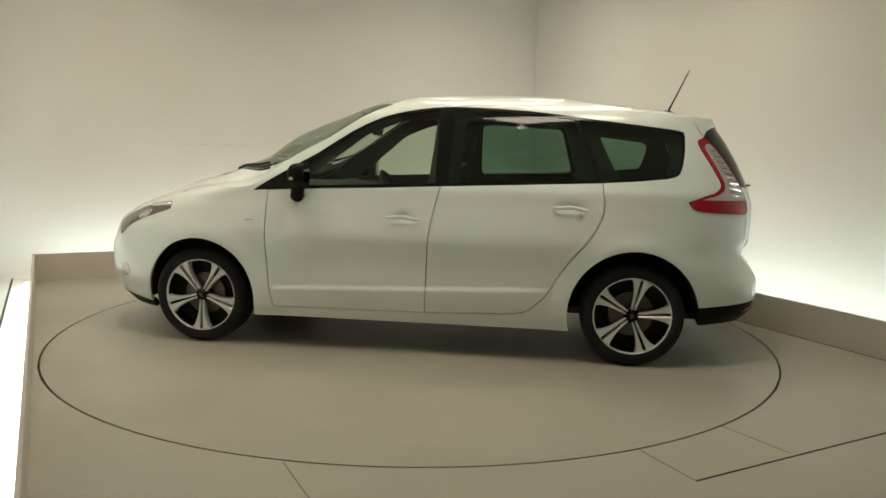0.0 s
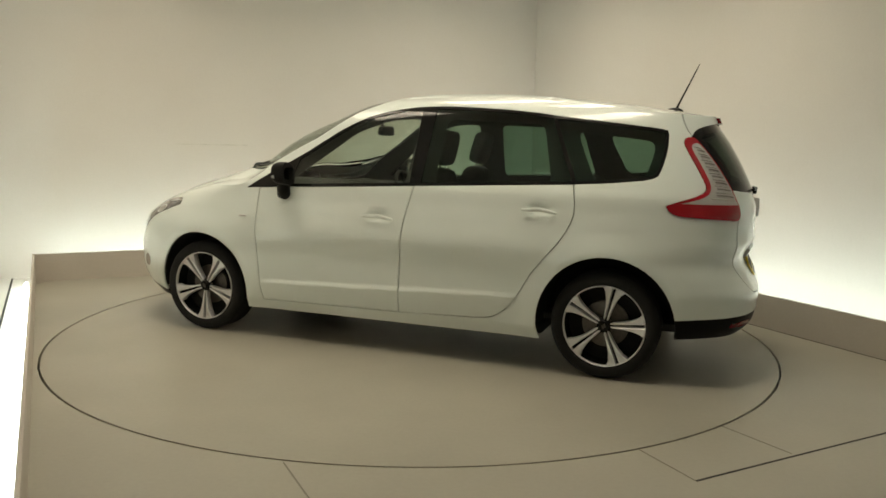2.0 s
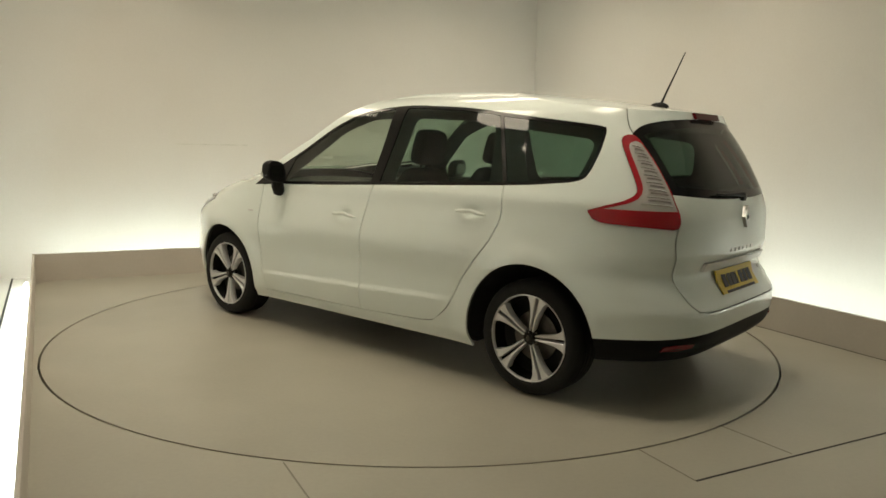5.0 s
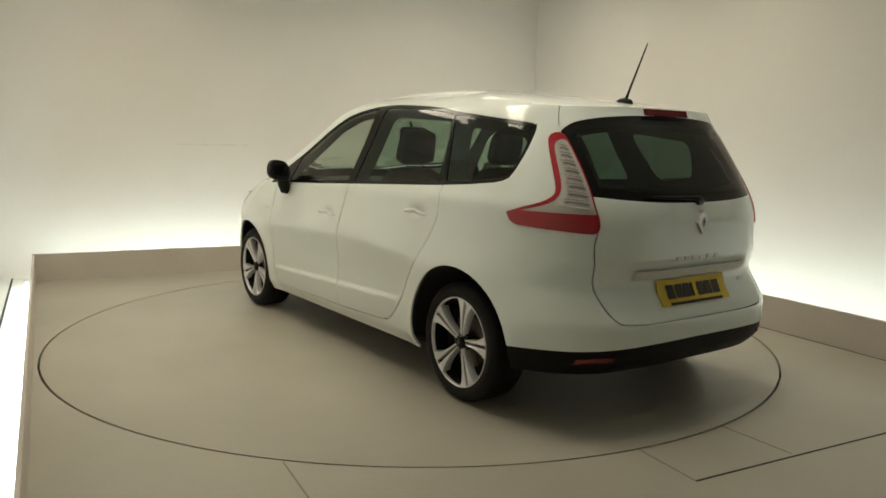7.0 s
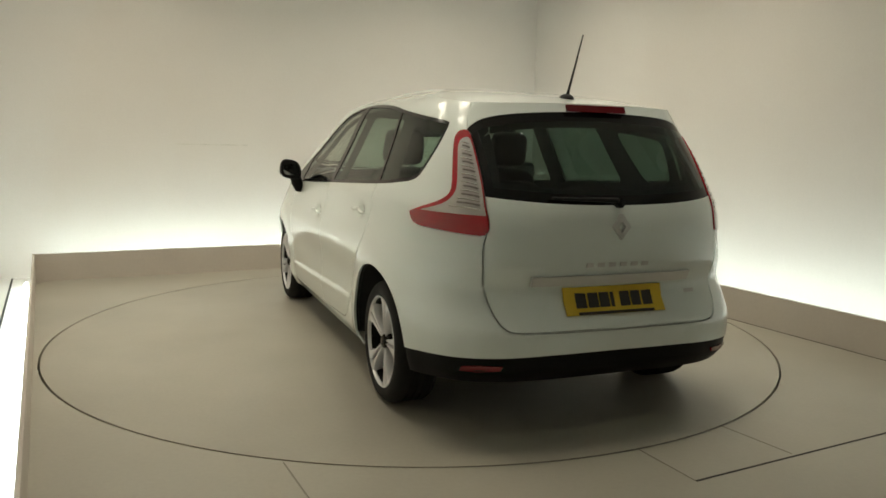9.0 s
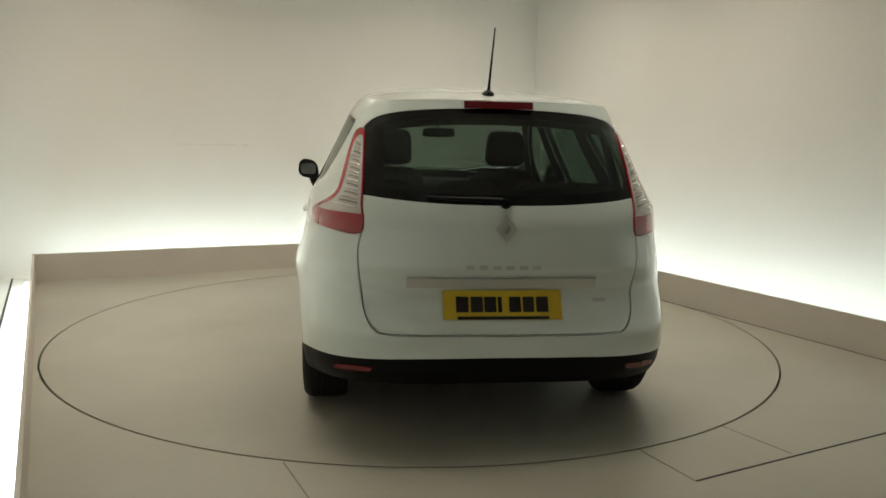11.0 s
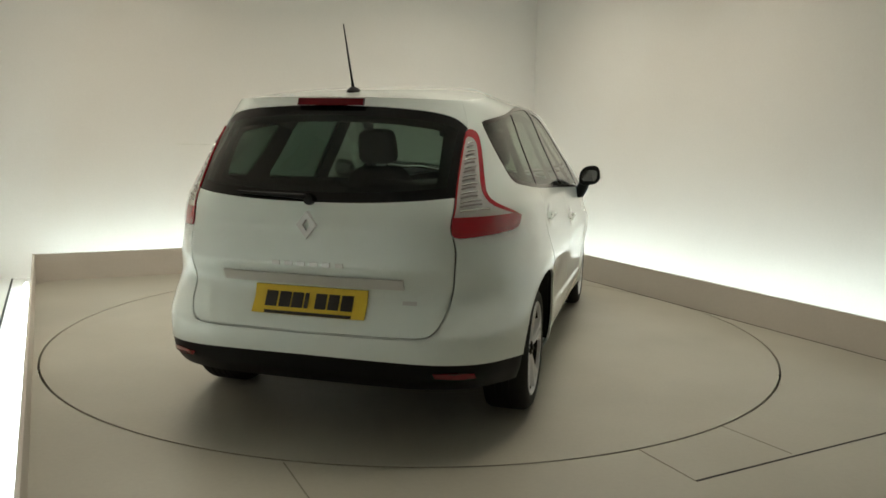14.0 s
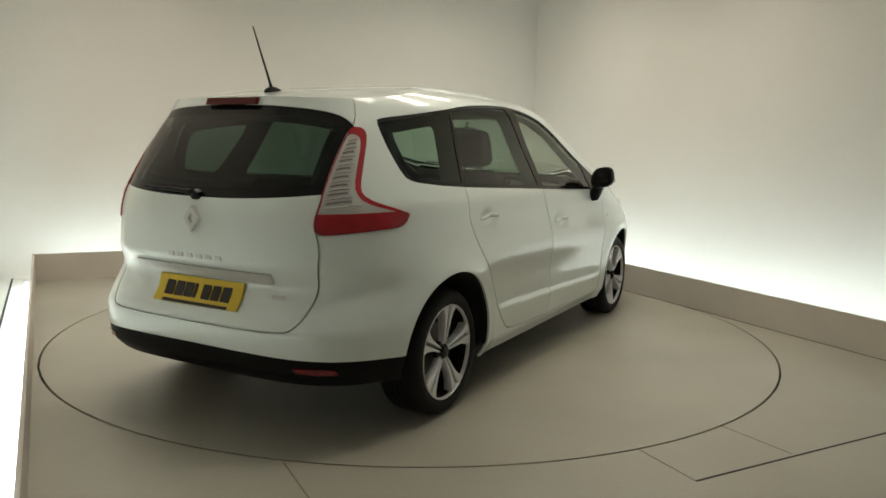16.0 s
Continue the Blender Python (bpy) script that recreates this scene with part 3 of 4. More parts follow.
def build_wheel(car, x, s, turn):
    """An alloy wheel: tyre, barrel, five forked spokes, cap and brake disc."""
    m = Matrix.Translation((x, s * 0.876, 0.310)) @ (Matrix.Rotation(math.pi, 4, "Z") if s < 0 else Matrix.Identity(4)) @ Matrix.Rotation(turn, 4, "Y")
    w = part("wheel", lathe(bmesh.new(), [(0.229, -0.006), (0.234, 0.0), (0.230, 0.003), (0.2275, 0.001), (0.2258, -0.004), (0.225, -0.02)], 72), RIM, car,
             "machined alloy wheel with black recesses", smooth=35)
    w.matrix_basis = m
    prof = [(0.227, -0.010), (0.238, 0.002), (0.262, 0.007), (0.282, 0.004), (0.297, -0.008), (0.306, -0.022), (0.309, -0.032)]
    for k in range(4):
        y = -0.045 - k * 0.034
        prof += [(0.310, y), (0.310, y - 0.025), (0.302, y - 0.027), (0.302, y - 0.032)]
    prof += [(0.309, -0.188), (0.300, -0.205), (0.275, -0.214), (0.236, -0.195)]
    part("tyre", lathe(bmesh.new(), prof, 96), RUBBER, w, "black road tyre", smooth=50)
    part("barrel", lathe(bmesh.new(), [(0.2252, -0.016), (0.219, -0.05), (0.212, -0.09), (0.17, -0.105), (0.06, -0.09), (0.0, -0.09)], 48), BLACK, w, "gloss black inner face", smooth=40)
    part("brake_disc", lathe(bmesh.new(), [(0.135, -0.092), (0.135, -0.080), (0.07, -0.076), (0.0, -0.076)], 48), DISCSTEEL, w)
    for k in range(5):
        a = 2 * math.pi * k / 5
        bm = bmesh.new()
        for q in (1, -1):
            # one tine of the fork: slender at the hub, broad at the rim
            r = [0.036, 0.07, 0.11, 0.155, 0.195, 0.2265]
            inner = [0.004, 0.0055, 0.0068, 0.0078, 0.0088, 0.0095]
            outer = [0.015, 0.018, 0.022, 0.031, 0.046, 0.064]
            front = [-0.020, -0.014, -0.010, -0.007, -0.004, -0.001]
            g = []
            for i in range(6):
                c = [(q * inner[i], front[i] - 0.004), (q * (inner[i] + 0.004), front[i]), (q * (outer[i] - 0.004), front[i]), (q * outer[i], front[i] - 0.006), (q * outer[i], -0.05), (q * inner[i], -0.05)]
                rr = math.sqrt(max(r[i] ** 2, 1e-6))
                g.append([bm.verts.new((u, y, math.sqrt(max(rr * rr - u * u, 1e-6)) if i == 5 else rr)) for u, y in c])
            for i in range(5):
                for j in range(6):
                    bm.faces.new((g[i][j], g[i + 1][j], g[i + 1][(j + 1) % 6], g[i][(j + 1) % 6]))
            bm.faces.new(g[0])
        bmesh.ops.recalc_face_normals(bm, faces=bm.faces)
        bmesh.ops.rotate(bm, verts=bm.verts, cent=(0, 0, 0), matrix=Matrix.Rotation(a, 3, "Y"))
        part("spoke", bm, RIM, w, smooth=35)
    bm = lathe(bmesh.new(), [(0.052, -0.05), (0.050, -0.034), (0.042, -0.028), (0.034, -0.016), (0.028, -0.010), (0.0, -0.008)], 32)
    part("hub_cap", bm, GLOSSBLACK, w, "black hub cap with small silver mark", smooth=30)
    bm = prism(bmesh.new(), [(0, 0.019), (0.012, 0), (0, -0.019), (-0.012, 0)], -0.009, -0.004, "XZ")
    part("cap_mark", bm, DISCSTEEL, w)
    for k in range(5):
        a = 2 * math.pi * (k + 0.5) / 5
        part("wheel_bolt", tube(bmesh.new(), [(0.046 * math.sin(a), -0.045, 0.046 * math.cos(a)), (0.046 * math.sin(a), -0.028, 0.046 * math.cos(a))], 0.007, 6), DISCSTEEL, w)


def build_mirror(car, s):
    bm = bmesh.new()
    bmesh.ops.create_uvsphere(bm, u_segments=28, v_segments=18, radius=1)
    for v in bm.verts:
        p = v.co
        # a flattened egg with a flat glass side facing back
        sq = Vector([math.copysign(abs(c) ** 0.72, c) for c in p])
        x = max(sq.x, -0.35) * 0.082
        v.co = Vector((x, sq.y * 0.075 * (1 - 0.10 * sq.z), sq.z * 0.071 + 0.012 * sq.y))
    bmesh.ops.transform(bm, matrix=Matrix.Translation((0.655, s * 0.968, 1.107)) @ Matrix.Diagonal((1, s, 1, 1)), verts=bm.verts)
    if s < 0:
        bmesh.ops.reverse_faces(bm, faces=bm.faces)
    mirror = part("door_mirror", bm, BLACK, car, "gloss black door mirror", smooth=50)
    bm = prism(bmesh.new(), rounded([(0.912, 1.065), (1.020, 1.067), (1.027, 1.145), (0.916, 1.148)], 0.03), 0.6215, 0.626, "YZ", Matrix.Diagonal((1, s, 1, 1)))
    part("mirror_glass", bm, MIRROR, mirror)
    bm = bmesh.new()
    tube(bm, [(0.715, s * 0.865, 0.965), (0.71, s * 0.893, 0.975), (0.70, s * 0.913, 1.01), (0.675, s * 0.938, 1.07)], [0.034, 0.044, 0.042, 0.036], 14)
    part("mirror_foot", bm, BLACK, mirror, smooth=60)
    pts = [(0.735 - 0.045 * (k / 5) ** 2, s * (0.955 + 0.088 * k / 5), 1.088) for k in range(6)]
    part("mirror_indicator", tube(bmesh.new(), pts, 0.010, 8), SATIN, mirror, "clear indicator strip", smooth=60)


def build_handle(car, a, z, s, door):
    """A pull bar standing off a shallow cup."""
    (p,), (n,) = skin_points([(a, z)])
    base, nor = Vector(p) * 1, Vector(n)
    n_ = 13
    bm = bmesh.new()
    g = []
    for i in range(n_):
        t = i / (n_ - 1) * 2 - 1
        off = 0.008 + 0.026 * (1 - t**4)
        (q,), _ = skin_points([(a + 0.105 * t, z + 0.006 * t)], off)
        h = 0.0115 * (1 - 0.45 * t**4)
        ring = []
        for k in range(10):
            u = 2 * math.pi * k / 10
            ring.append(bm.verts.new(((q[0]), s * (q[1] + 0.007 * math.cos(u)), q[2] + h * math.sin(u))))
        g.append(ring)
    for i in range(n_ - 1):
        for k in range(10):
            bm.faces.new((g[i][k], g[i + 1][k], g[i + 1][(k + 1) % 10], g[i][(k + 1) % 10]))
    bm.faces.new(g[0])
    bm.faces.new(g[-1])
    bmesh.ops.recalc_face_normals(bm, faces=bm.faces)
    handle = part("door_handle", bm, PAINT, door, "white pull handle", smooth=50)
    return handle


def cushion(bm, w, d, h, m, puff=0.18):
    """A padded block w wide (y), d deep (x), h high (z), with soft edges."""
    r = bmesh.ops.create_grid(bm, x_segments=1, y_segments=1, size=0.001)["verts"]
    bmesh.ops.delete(bm, geom=r, context="VERTS")
    c = bmesh.ops.create_uvsphere(bm, u_segments=20, v_segments=14, radius=1)["verts"]
    for v in c:
        p = Vector([math.copysign(abs(q) ** 0.42, q) for q in v.co])
        v.co = Vector((p.x * d / 2, p.y * w / 2 * (1 - 0.06 * p.z), p.z * h / 2))
    bmesh.ops.transform(bm, matrix=m, verts=c)


def build_seat(car, x, y, width=0.50, high=0.62, head=True, tilt=-14, seat_z=0.47):
    bm = bmesh.new()
    cushion(bm, width, 0.50, 0.16, pose(x + 0.20, y, seat_z))
    seat = part("seat", bm, CLOTH, car, "dark cloth car seat", smooth=60)
    bm = bmesh.new()
    cushion(bm, width * 0.96, 0.13, high, pose(x - 0.06, y, seat_z + 0.05, 0, tilt, 0) @ Matrix.Translation((0, 0, high / 2)))
    part("backrest", bm, CLOTH, seat, smooth=60)
    if head:
        top = pose(x - 0.06, y, seat_z + 0.05, 0, tilt, 0)
        bm = bmesh.new()
        cushion(bm, 0.26, 0.10, 0.23, top @ Matrix.Translation((0.01, 0, high + 0.14)))
        part("headrest", bm, CLOTH, seat, smooth=60)
        for q in (-0.06, 0.06):
            part("headrest_stalk", tube(bmesh.new(), [top @ Vector((0, q, high - 0.04)), top @ Vector((0, q, high + 0.06))], 0.006, 8), CHROME, seat)


def build_cabin(car):
    bm = bmesh.new()
    box(bm, -1.80, 1.05, -0.64, 0.64, 0.27, 0.31, 0.01)
    part("cabin_floor", bm, TRIM, car)
    # dashboard: a swept shelf with a centre hood
    bm = bmesh.new()
    g = []
    for k in range(17):
        y = -0.74 + 1.48 * k / 16
        b = 0.02 * math.cos(y * 2.1) + 0.03 * math.exp(-(y / 0.18) ** 2)
        sweep = 0.54 * (1 - (y / 0.74) ** 2)
        prof = [(0.55, 0.45), (0.50, 0.70), (0.46, 0.86), (0.50, 0.96 + b), (0.58, 1.0 + b), (0.75, 1.005 + b * 0.5), (0.84 + sweep, 0.99 + 0.04 * (1 - (y / 0.74) ** 2))]
        g.append([bm.verts.new((px, y, pz)) for px, pz in prof])
    for r0, r1 in zip(g, g[1:]):
        for j in range(6):
            bm.faces.new((r0[j], r1[j], r1[j + 1], r0[j + 1]))
    bmesh.ops.recalc_face_normals(bm, faces=bm.faces)
    part("dashboard", bm, TRIM, car, "black moulded dashboard", smooth=50)
    # right-hand drive wheel
    m = pose(0.36, -0.36, 0.93, 0, -62, 0)
    bm = bmesh.new()
    ring = [(0.185 * math.cos(2 * math.pi * i / 32), 0.185 * math.sin(2 * math.pi * i / 32)) for i in range(33)]
    tube(bm, [m @ Vector((px, py, 0)) for px, py in ring], 0.014, 10, cap=False)
    wheel = part("steering_wheel", bm, TRIM, car, smooth=60)
    bm = bmesh.new()
    cushion(bm, 0.14, 0.12, 0.04, m)
    for a in (0, 120, 240):
        tube(bm, [m @ Vector((0, 0, -0.01)), m @ Vector((0.18 * math.cos(radians(a)), 0.18 * math.sin(radians(a)), 0))], 0.014, 8)
    part("wheel_boss", bm, TRIM, wheel, smooth=60)
    build_seat(car, 0.02, 0.38, seat_z=0.50)
    build_seat(car, 0.02, -0.38, seat_z=0.50)
    for y in (0.47, 0.0, -0.47):
        build_seat(car, -0.85, y, 0.44, 0.60, False, -16, 0.48)
    bm = bmesh.new()
    cushion(bm, 1.30, 0.55, 0.06, pose(-1.72, 0, 0.93))
    part("load_cover", bm, TRIM, car, "black luggage cover behind the seats", smooth=60)
    bm = bmesh.new()
    cushion(bm, 0.24, 0.035, 0.07, pose(0.40, 0.0, 1.40, 0, -8, 0))
    inner = part("rearview_mirror", bm, TRIM, car, smooth=60)
    part("mirror_stalk", tube(bmesh.new(), [(0.42, 0, 1.42), (0.45, 0, 1.47)], 0.012), TRIM, inner)


def surface_strip(y0, y1, z0, z1, s, lift, thick, nu=8, nv=3):
    """A thin block that lies on the tailgate between those widths and heights."""
    bm = bmesh.new()
    top, low = [], []
    zs_, ys_ = np.linspace(z0, z1, nv), np.linspace(y0, y1, nu)
    for z in zs_:
        a = np.linspace(A_REAR, -2.0, 300)
        xs, yy = skin(a, np.full_like(a, z))
        r0, r1 = [], []
        for y in ys_:
            x = float(np.interp(abs(y), yy, xs))
            r0.append(bm.verts.new((x - lift - thick, y, z)))
            r1.append(bm.verts.new((x - lift + 0.002, y, z)))
        top.append(r0)
        low.append(r1)
    for r, q in ((top, 1), (low, -1)):
        for i in range(nv - 1):
            for j in range(nu - 1):
                bm.faces.new((r[i][j], r[i][j + 1], r[i + 1][j + 1], r[i + 1][j]))
    for i in (0, nv - 1):
        for j in range(nu - 1):
            bm.faces.new((top[i][j], top[i][j + 1], low[i][j + 1], low[i][j]))
    for j in (0, nu - 1):
        for i in range(nv - 1):
            bm.faces.new((top[i][j], top[i + 1][j], low[i + 1][j], low[i][j]))
    bmesh.ops.recalc_face_normals(bm, faces=bm.faces)
    return bm


def build_lid(car):
    """Bonnet, windscreen and roof."""
    zt = rim_height(STATIONS)
    xs, ys = skin(STATIONS, zt)
    bm = bmesh.new()
    g = []
    t = np.sin(np.linspace(-1, 1, 33) * math.pi / 2)
    for x, y in zip(xs, ys):
        g.append([bm.verts.new((x, y * k, 0)) for k in t])
    for r0, r1 in zip(g, g[1:]):
        for j in range(32):
            if len({(round(v.co.x, 5), round(v.co.y, 5)) for v in (r0[j], r1[j], r1[j + 1], r0[j + 1])}) > 3:
                bm.faces.new((r0[j], r1[j], r1[j + 1], r0[j + 1]))
    low = [(1.46 - 0.56 * (y / 0.72) ** 2, y) for y in np.linspace(-0.79, 0.79, 15)]
    high = [(0.50 - 0.36 * (y / 0.6) ** 2, y) for y in np.linspace(0.585, -0.585, 13)]
    screen = [tuple(map(float, p)) for p in low + high]
    hood = [(x + 0.05, y) for x, y in screen[:15]] + [(2.0, 0.62), (2.6, 0.5), (2.6, -0.5), (2.0, -0.62)]
    regions = [("windscreen", inset(screen, 0.012)), ("seal", inset(screen, -0.006)), ("bonnet", inset(hood, 0.004)), ("gap", inset(hood, -0.004)), ("scuttle", [(0.7, -0.9), (1.6, -0.9), (1.6, 0.9), (0.7, 0.9)]), ("roof", None)]
    for name, poly in regions[:4]:
        cut_flat(bm, poly)
    cells = defaultdict(list)
    for f in bm.faces:
        c = f.calc_center_median()
        for name, poly in regions:
            if poly is None or inside(poly, c.x, c.y):
                break
        if name == "scuttle" and (abs(c.y) > 0.70 or not 0 < c.x - 1.46 + 0.56 * (c.y / 0.72) ** 2 < 0.06):
            name = "roof"
        cells[name].append([(v.co.x, v.co.y) for v in f.verts])
    bm.free()
    kw = dict(place=lid_points, sides=(1,))
    sheet("roof", cells["roof"], PAINT, car, "white curved roof", **kw)
    sheet("bonnet", cells["bonnet"], PAINT, car, "white bonnet", depth=0.012, **kw)
    sheet("windscreen", cells["windscreen"], PANE_CLEAR, car, "clear windscreen", **kw)
    sheet("screen_seal", cells["seal"], BLACK, car, **kw)
    sheet("scuttle", cells["scuttle"] + cells["gap"], BLACK, car, lift=-0.012, **kw)
    sheet("roof_lining", [c for c in cells["roof"] if max(p[0] for p in c) < 0.25], LINING, car, "grey cloth roof lining", lift=-0.03, **kw)
    for y0 in (0.30, -0.25):
        pts = [lid_points([(1.43 - 0.56 * (q / 0.72) ** 2, q)], 0.009)[0][0] for q in np.linspace(y0, y0 + 0.35, 6)]
        part("wiper", tube(bmesh.new(), [tuple(p) for p in pts], 0.008, 6), BLACK, car)


def trim_cells():
    """The inner trim round the side windows and the rear window, its openings left out."""
    outer = inset(DLO, -0.035)
    holes = [rounded([(0.74, 1.06), (-0.10, 1.085), (-0.13, 1.50), (0.06, 1.49), (0.30, 1.40)], 0.05),
             rounded([(-0.29, 1.09), (-1.03, 1.125), (-0.94, 1.465), (-0.31, 1.50)], 0.06),
             rounded([(-1.30, 1.135), (-1.60, 1.155), (-1.75, 1.375), (-1.19, 1.43)], 0.07)]
    back = [(END if o[0] == END else p[0], p[1]) for o, p in zip(REAR_WINDOW, inset(REAR_WINDOW, -0.02))]
    hole = [(END if o[0] == END else p[0], p[1]) for o, p in zip(REAR_WINDOW, inset(REAR_WINDOW, 0.085))]
    hole = [(a, z + 0.04 * max(0.0, min(1.0, (z - 1.2) / 0.15))) for a, z in hole]
    out = {}
    for name, edge, gaps, x0, x1, z0, z1 in (("window", outer, holes, -1.9, 1.0, 0.98, 1.58), ("tailgate", back, [hole], A_REAR, -1.95, 1.02, 1.5)):
        bm = bmesh.new()
        xs, zs = np.linspace(x0, x1, 41), np.linspace(z0, z1, 11)
        g = [[bm.verts.new((x, z, 0)) for z in zs] for x in xs]
        for r0, r1 in zip(g, g[1:]):
            for k in range(10):
                bm.faces.new((r0[k], r1[k], r1[k + 1], r0[k + 1]))
        for poly in [edge] + gaps:
            cut_flat(bm, poly)
        out[name] = []
        for f in bm.faces:
            c = f.calc_center_median()
            if inside(edge, c.x, c.y) and not any(inside(h, c.x, c.y) for h in gaps):
                out[name].append([(v.co.x, v.co.y) for v in f.verts])
        bm.free()
    return out


def build_car():
    car = tagged(new("car"), "white people carrier with black alloy wheels on a turntable", "car")
    cells, trim = flat_sheet(), trim_cells()
    both = (1, -1)
    shell = sheet("body_shell", cells["body_side"], PAINT, car, "glossy white body shell", sides=both, depth=0.012)
    hatch = sheet("tailgate", [c for c in cells["hatch"] if c[0][1] < 1.25], PAINT, car, "glossy white closed tailgate", sides=both, depth=0.014)
    sheet("spoiler", [c for c in cells["hatch"] if c[0][1] >= 1.25], PAINT, hatch, "glossy white roof spoiler", sides=both, lift=0.004, depth=0.014)
    sheet("rear_window", cells["rear_window"], PANE_REAR, hatch, "dark tinted rear window", sides=both)
    sheet("window_border", cells["window_border"], GLOSSBLACK, hatch, "black printed edge of the rear window", sides=both)
    sheet("tailgate_trim", trim["tailgate"], TRIM, hatch, "dark inner trim round the rear window", sides=both, lift=-0.05)
    sheet("rear_bumper", cells["rear_bumper"], PAINT, car, "glossy white rear bumper", sides=both, depth=0.012)
    sheet("bumper_skirt", cells["skirt"], BLACK, car, "black plastic lower rear bumper", sides=both, lift=-0.004, depth=0.03)
    sheet("front_bumper", cells["front_bumper"], PAINT, car, "glossy white front bumper", sides=both, depth=0.012)
    sheet("bumper_lip", cells["lip"], BLACK, car, "black plastic front lip", sides=both, depth=0.03)
    lining = [c for k in ("body_side", "front_door", "rear_door", "hatch", "gap", "rear_bumper", "front_wing") for c in cells[k]]
    sheet("cabin_lining", [c for c in lining if max(p[1] for p in c) > 0.3], TRIM, car, "dark inner trim", sides=both, lift=-0.028)
    sheet("door_jamb", cells["gap"], PAINT, car, "white painted jamb in the shut lines", sides=both, lift=-0.020)
    for s in both:
        one = (s,)
        sheet("front_wing", cells["front_wing"], PAINT, car, "glossy white front wing", sides=one, depth=0.012)
        door = sheet("front_door", cells["front_door"], PAINT, car, "glossy white front door", sides=one, depth=0.014)
        sheet("door_window", cells["front_pane"], PANE_CLEAR, door, "clear door window", sides=one, lift=-0.003)
        build_handle(car, 0.035, 0.853, s, door)
        door = sheet("rear_door", cells["rear_door"], PAINT, car, "glossy white rear door", sides=one, depth=0.014)
        sheet("door_window", cells["rear_pane"], PANE_DARK, door, "dark privacy glass", sides=one, lift=-0.003)
        build_handle(car, -0.978, 0.942, s, door)
        sheet("quarter_window", cells["quarter_pane"], PANE_DARK, car, "dark fixed quarter window", sides=one, lift=-0.003)
        sheet("window_trim", trim["window"], TRIM, car, "dark inner trim with rounded window openings", sides=one, lift=-0.055)
        sheet("window_surround", cells["surround"], GLOSSBLACK, car, "gloss black window surround", sides=one, depth=0.01)
        lamp = sheet("tail_lamp", cells["tail_lamp"], RED, car, "red boomerang tail lamp", sides=one, lift=0.006, depth=0.02)
        sheet("lamp_lens", cells["lens"], CLEARLENS, lamp, "clear ribbed lamp lens", sides=one, lift=0.005)
        for k in range(17):
            z = 1.045 + 0.0175 * k
            a0 = float(np.interp(z, [1.03, 1.07, 1.116, 1.18, 1.26, 1.34], [-1.90, -1.962, -1.984, -1.974, -1.956, -1.952]))
            a1 = float(np.interp(z, [1.012, 1.112, 1.186, 1.264, 1.343], [-2.145, -2.114, -2.088, -2.056, -2.018]))
            a0, a1 = a0 + (a1 - a0) * (0.22 + 0.10 * (k % 2)), a1 + 0.008
            pts, _ = skin_points([(a0 + (a1 - a0) * i / 4, z - 0.010 * (i / 4) ** 2) for i in range(5)], 0.006)
            part("lamp_rib", tube(bmesh.new(), [(p[0], s * p[1], p[2]) for p in pts], 0.0042, 6), RIBGLASS if k % 2 else CHROME, lamp)
        sheet("headlamp", cells["headlamp"], DARKLENS, car, "smoked headlamp lens", sides=one, lift=0.003, depth=0.02)
        pts, _ = skin_points([(1.835 + 0.03 * math.cos(2 * math.pi * k / 16), 0.815 + 0.02 * math.sin(2 * math.pi * k / 16)) for k in range(16)], 0.006)
        bm = bmesh.new()
        bm.faces.new([bm.verts.new((p[0], s * p[1], p[2])) for p in pts])
        part("lamp_reflector", bm, CHROME, car, "bright headlamp reflector")
        ring, _ = skin_points([(1.835 + 0.037 * math.cos(2 * math.pi * k / 20), 0.815 + 0.027 * math.sin(2 * math.pi * k / 20)) for k in range(21)], 0.006)
        part("lamp_bezel", tube(bmesh.new(), [(p[0], s * p[1], p[2]) for p in ring], 0.004, 6, cap=False), SATIN, car)
        strip, _ = skin_points([(1.70 + 0.20 * k / 6, 0.885 - 0.012 * (k / 6) ** 2 + 0.004 * math.sin(k)) for k in range(7)], 0.006)
        part("lamp_brow", tube(bmesh.new(), [(p[0], s * p[1], p[2]) for p in strip], [0.005, 0.010, 0.013, 0.014, 0.013, 0.011, 0.006], 8), CLEARLENS, car, "pale strip over the headlamp")
        # pale disc stands in for the light-and-shade tone of the fog lamp recess
        fog = [(1.895 + 0.045 * math.cos(2 * math.pi * k / 16), 0.435 + 0.045 * math.sin(2 * math.pi * k / 16)) for k in range(16)]
        sheet("fog_recess_tone", [fog], CLEARLENS, car, "small pale disc standing for the fog lamp recess and its shading", sides=one, lift=0.002, depth=0.01)
        # wheel housings
        for x, r in ((1.371, 0.385), (-1.371, 0.402)):
            bm = bmesh.new()
            g = []
            for i in range(25):
                u = math.pi * (1.03 - 1.06 * i / 24)
                c = (x + r * math.cos(u), 0.305 + r * math.sin(u) * 1.03)
                edge = float(skin(arc_of(c[0], max(c[1], 0.2)), max(c[1], 0.2))[1]) - 0.012
                g.append([bm.verts.new((c[0], s * yy, c[1])) for yy in (edge, 0.5)])
            for r0, r1 in zip(g, g[1:]):
                bm.faces.new((r0[0], r1[0], r1[1], r0[1]))
            bm.faces.new([q[1] for q in g])
            part("wheel_housing", bm, DARK, car, "black wheel arch liner")
        build_mirror(car, s)
        # low red reflector in the skirt
        pts = [(-2.11, 0.338), (-2.12, 0.360), (-2.20, 0.368), (-2.31, 0.366), (-2.30, 0.346), (-2.20, 0.338)]
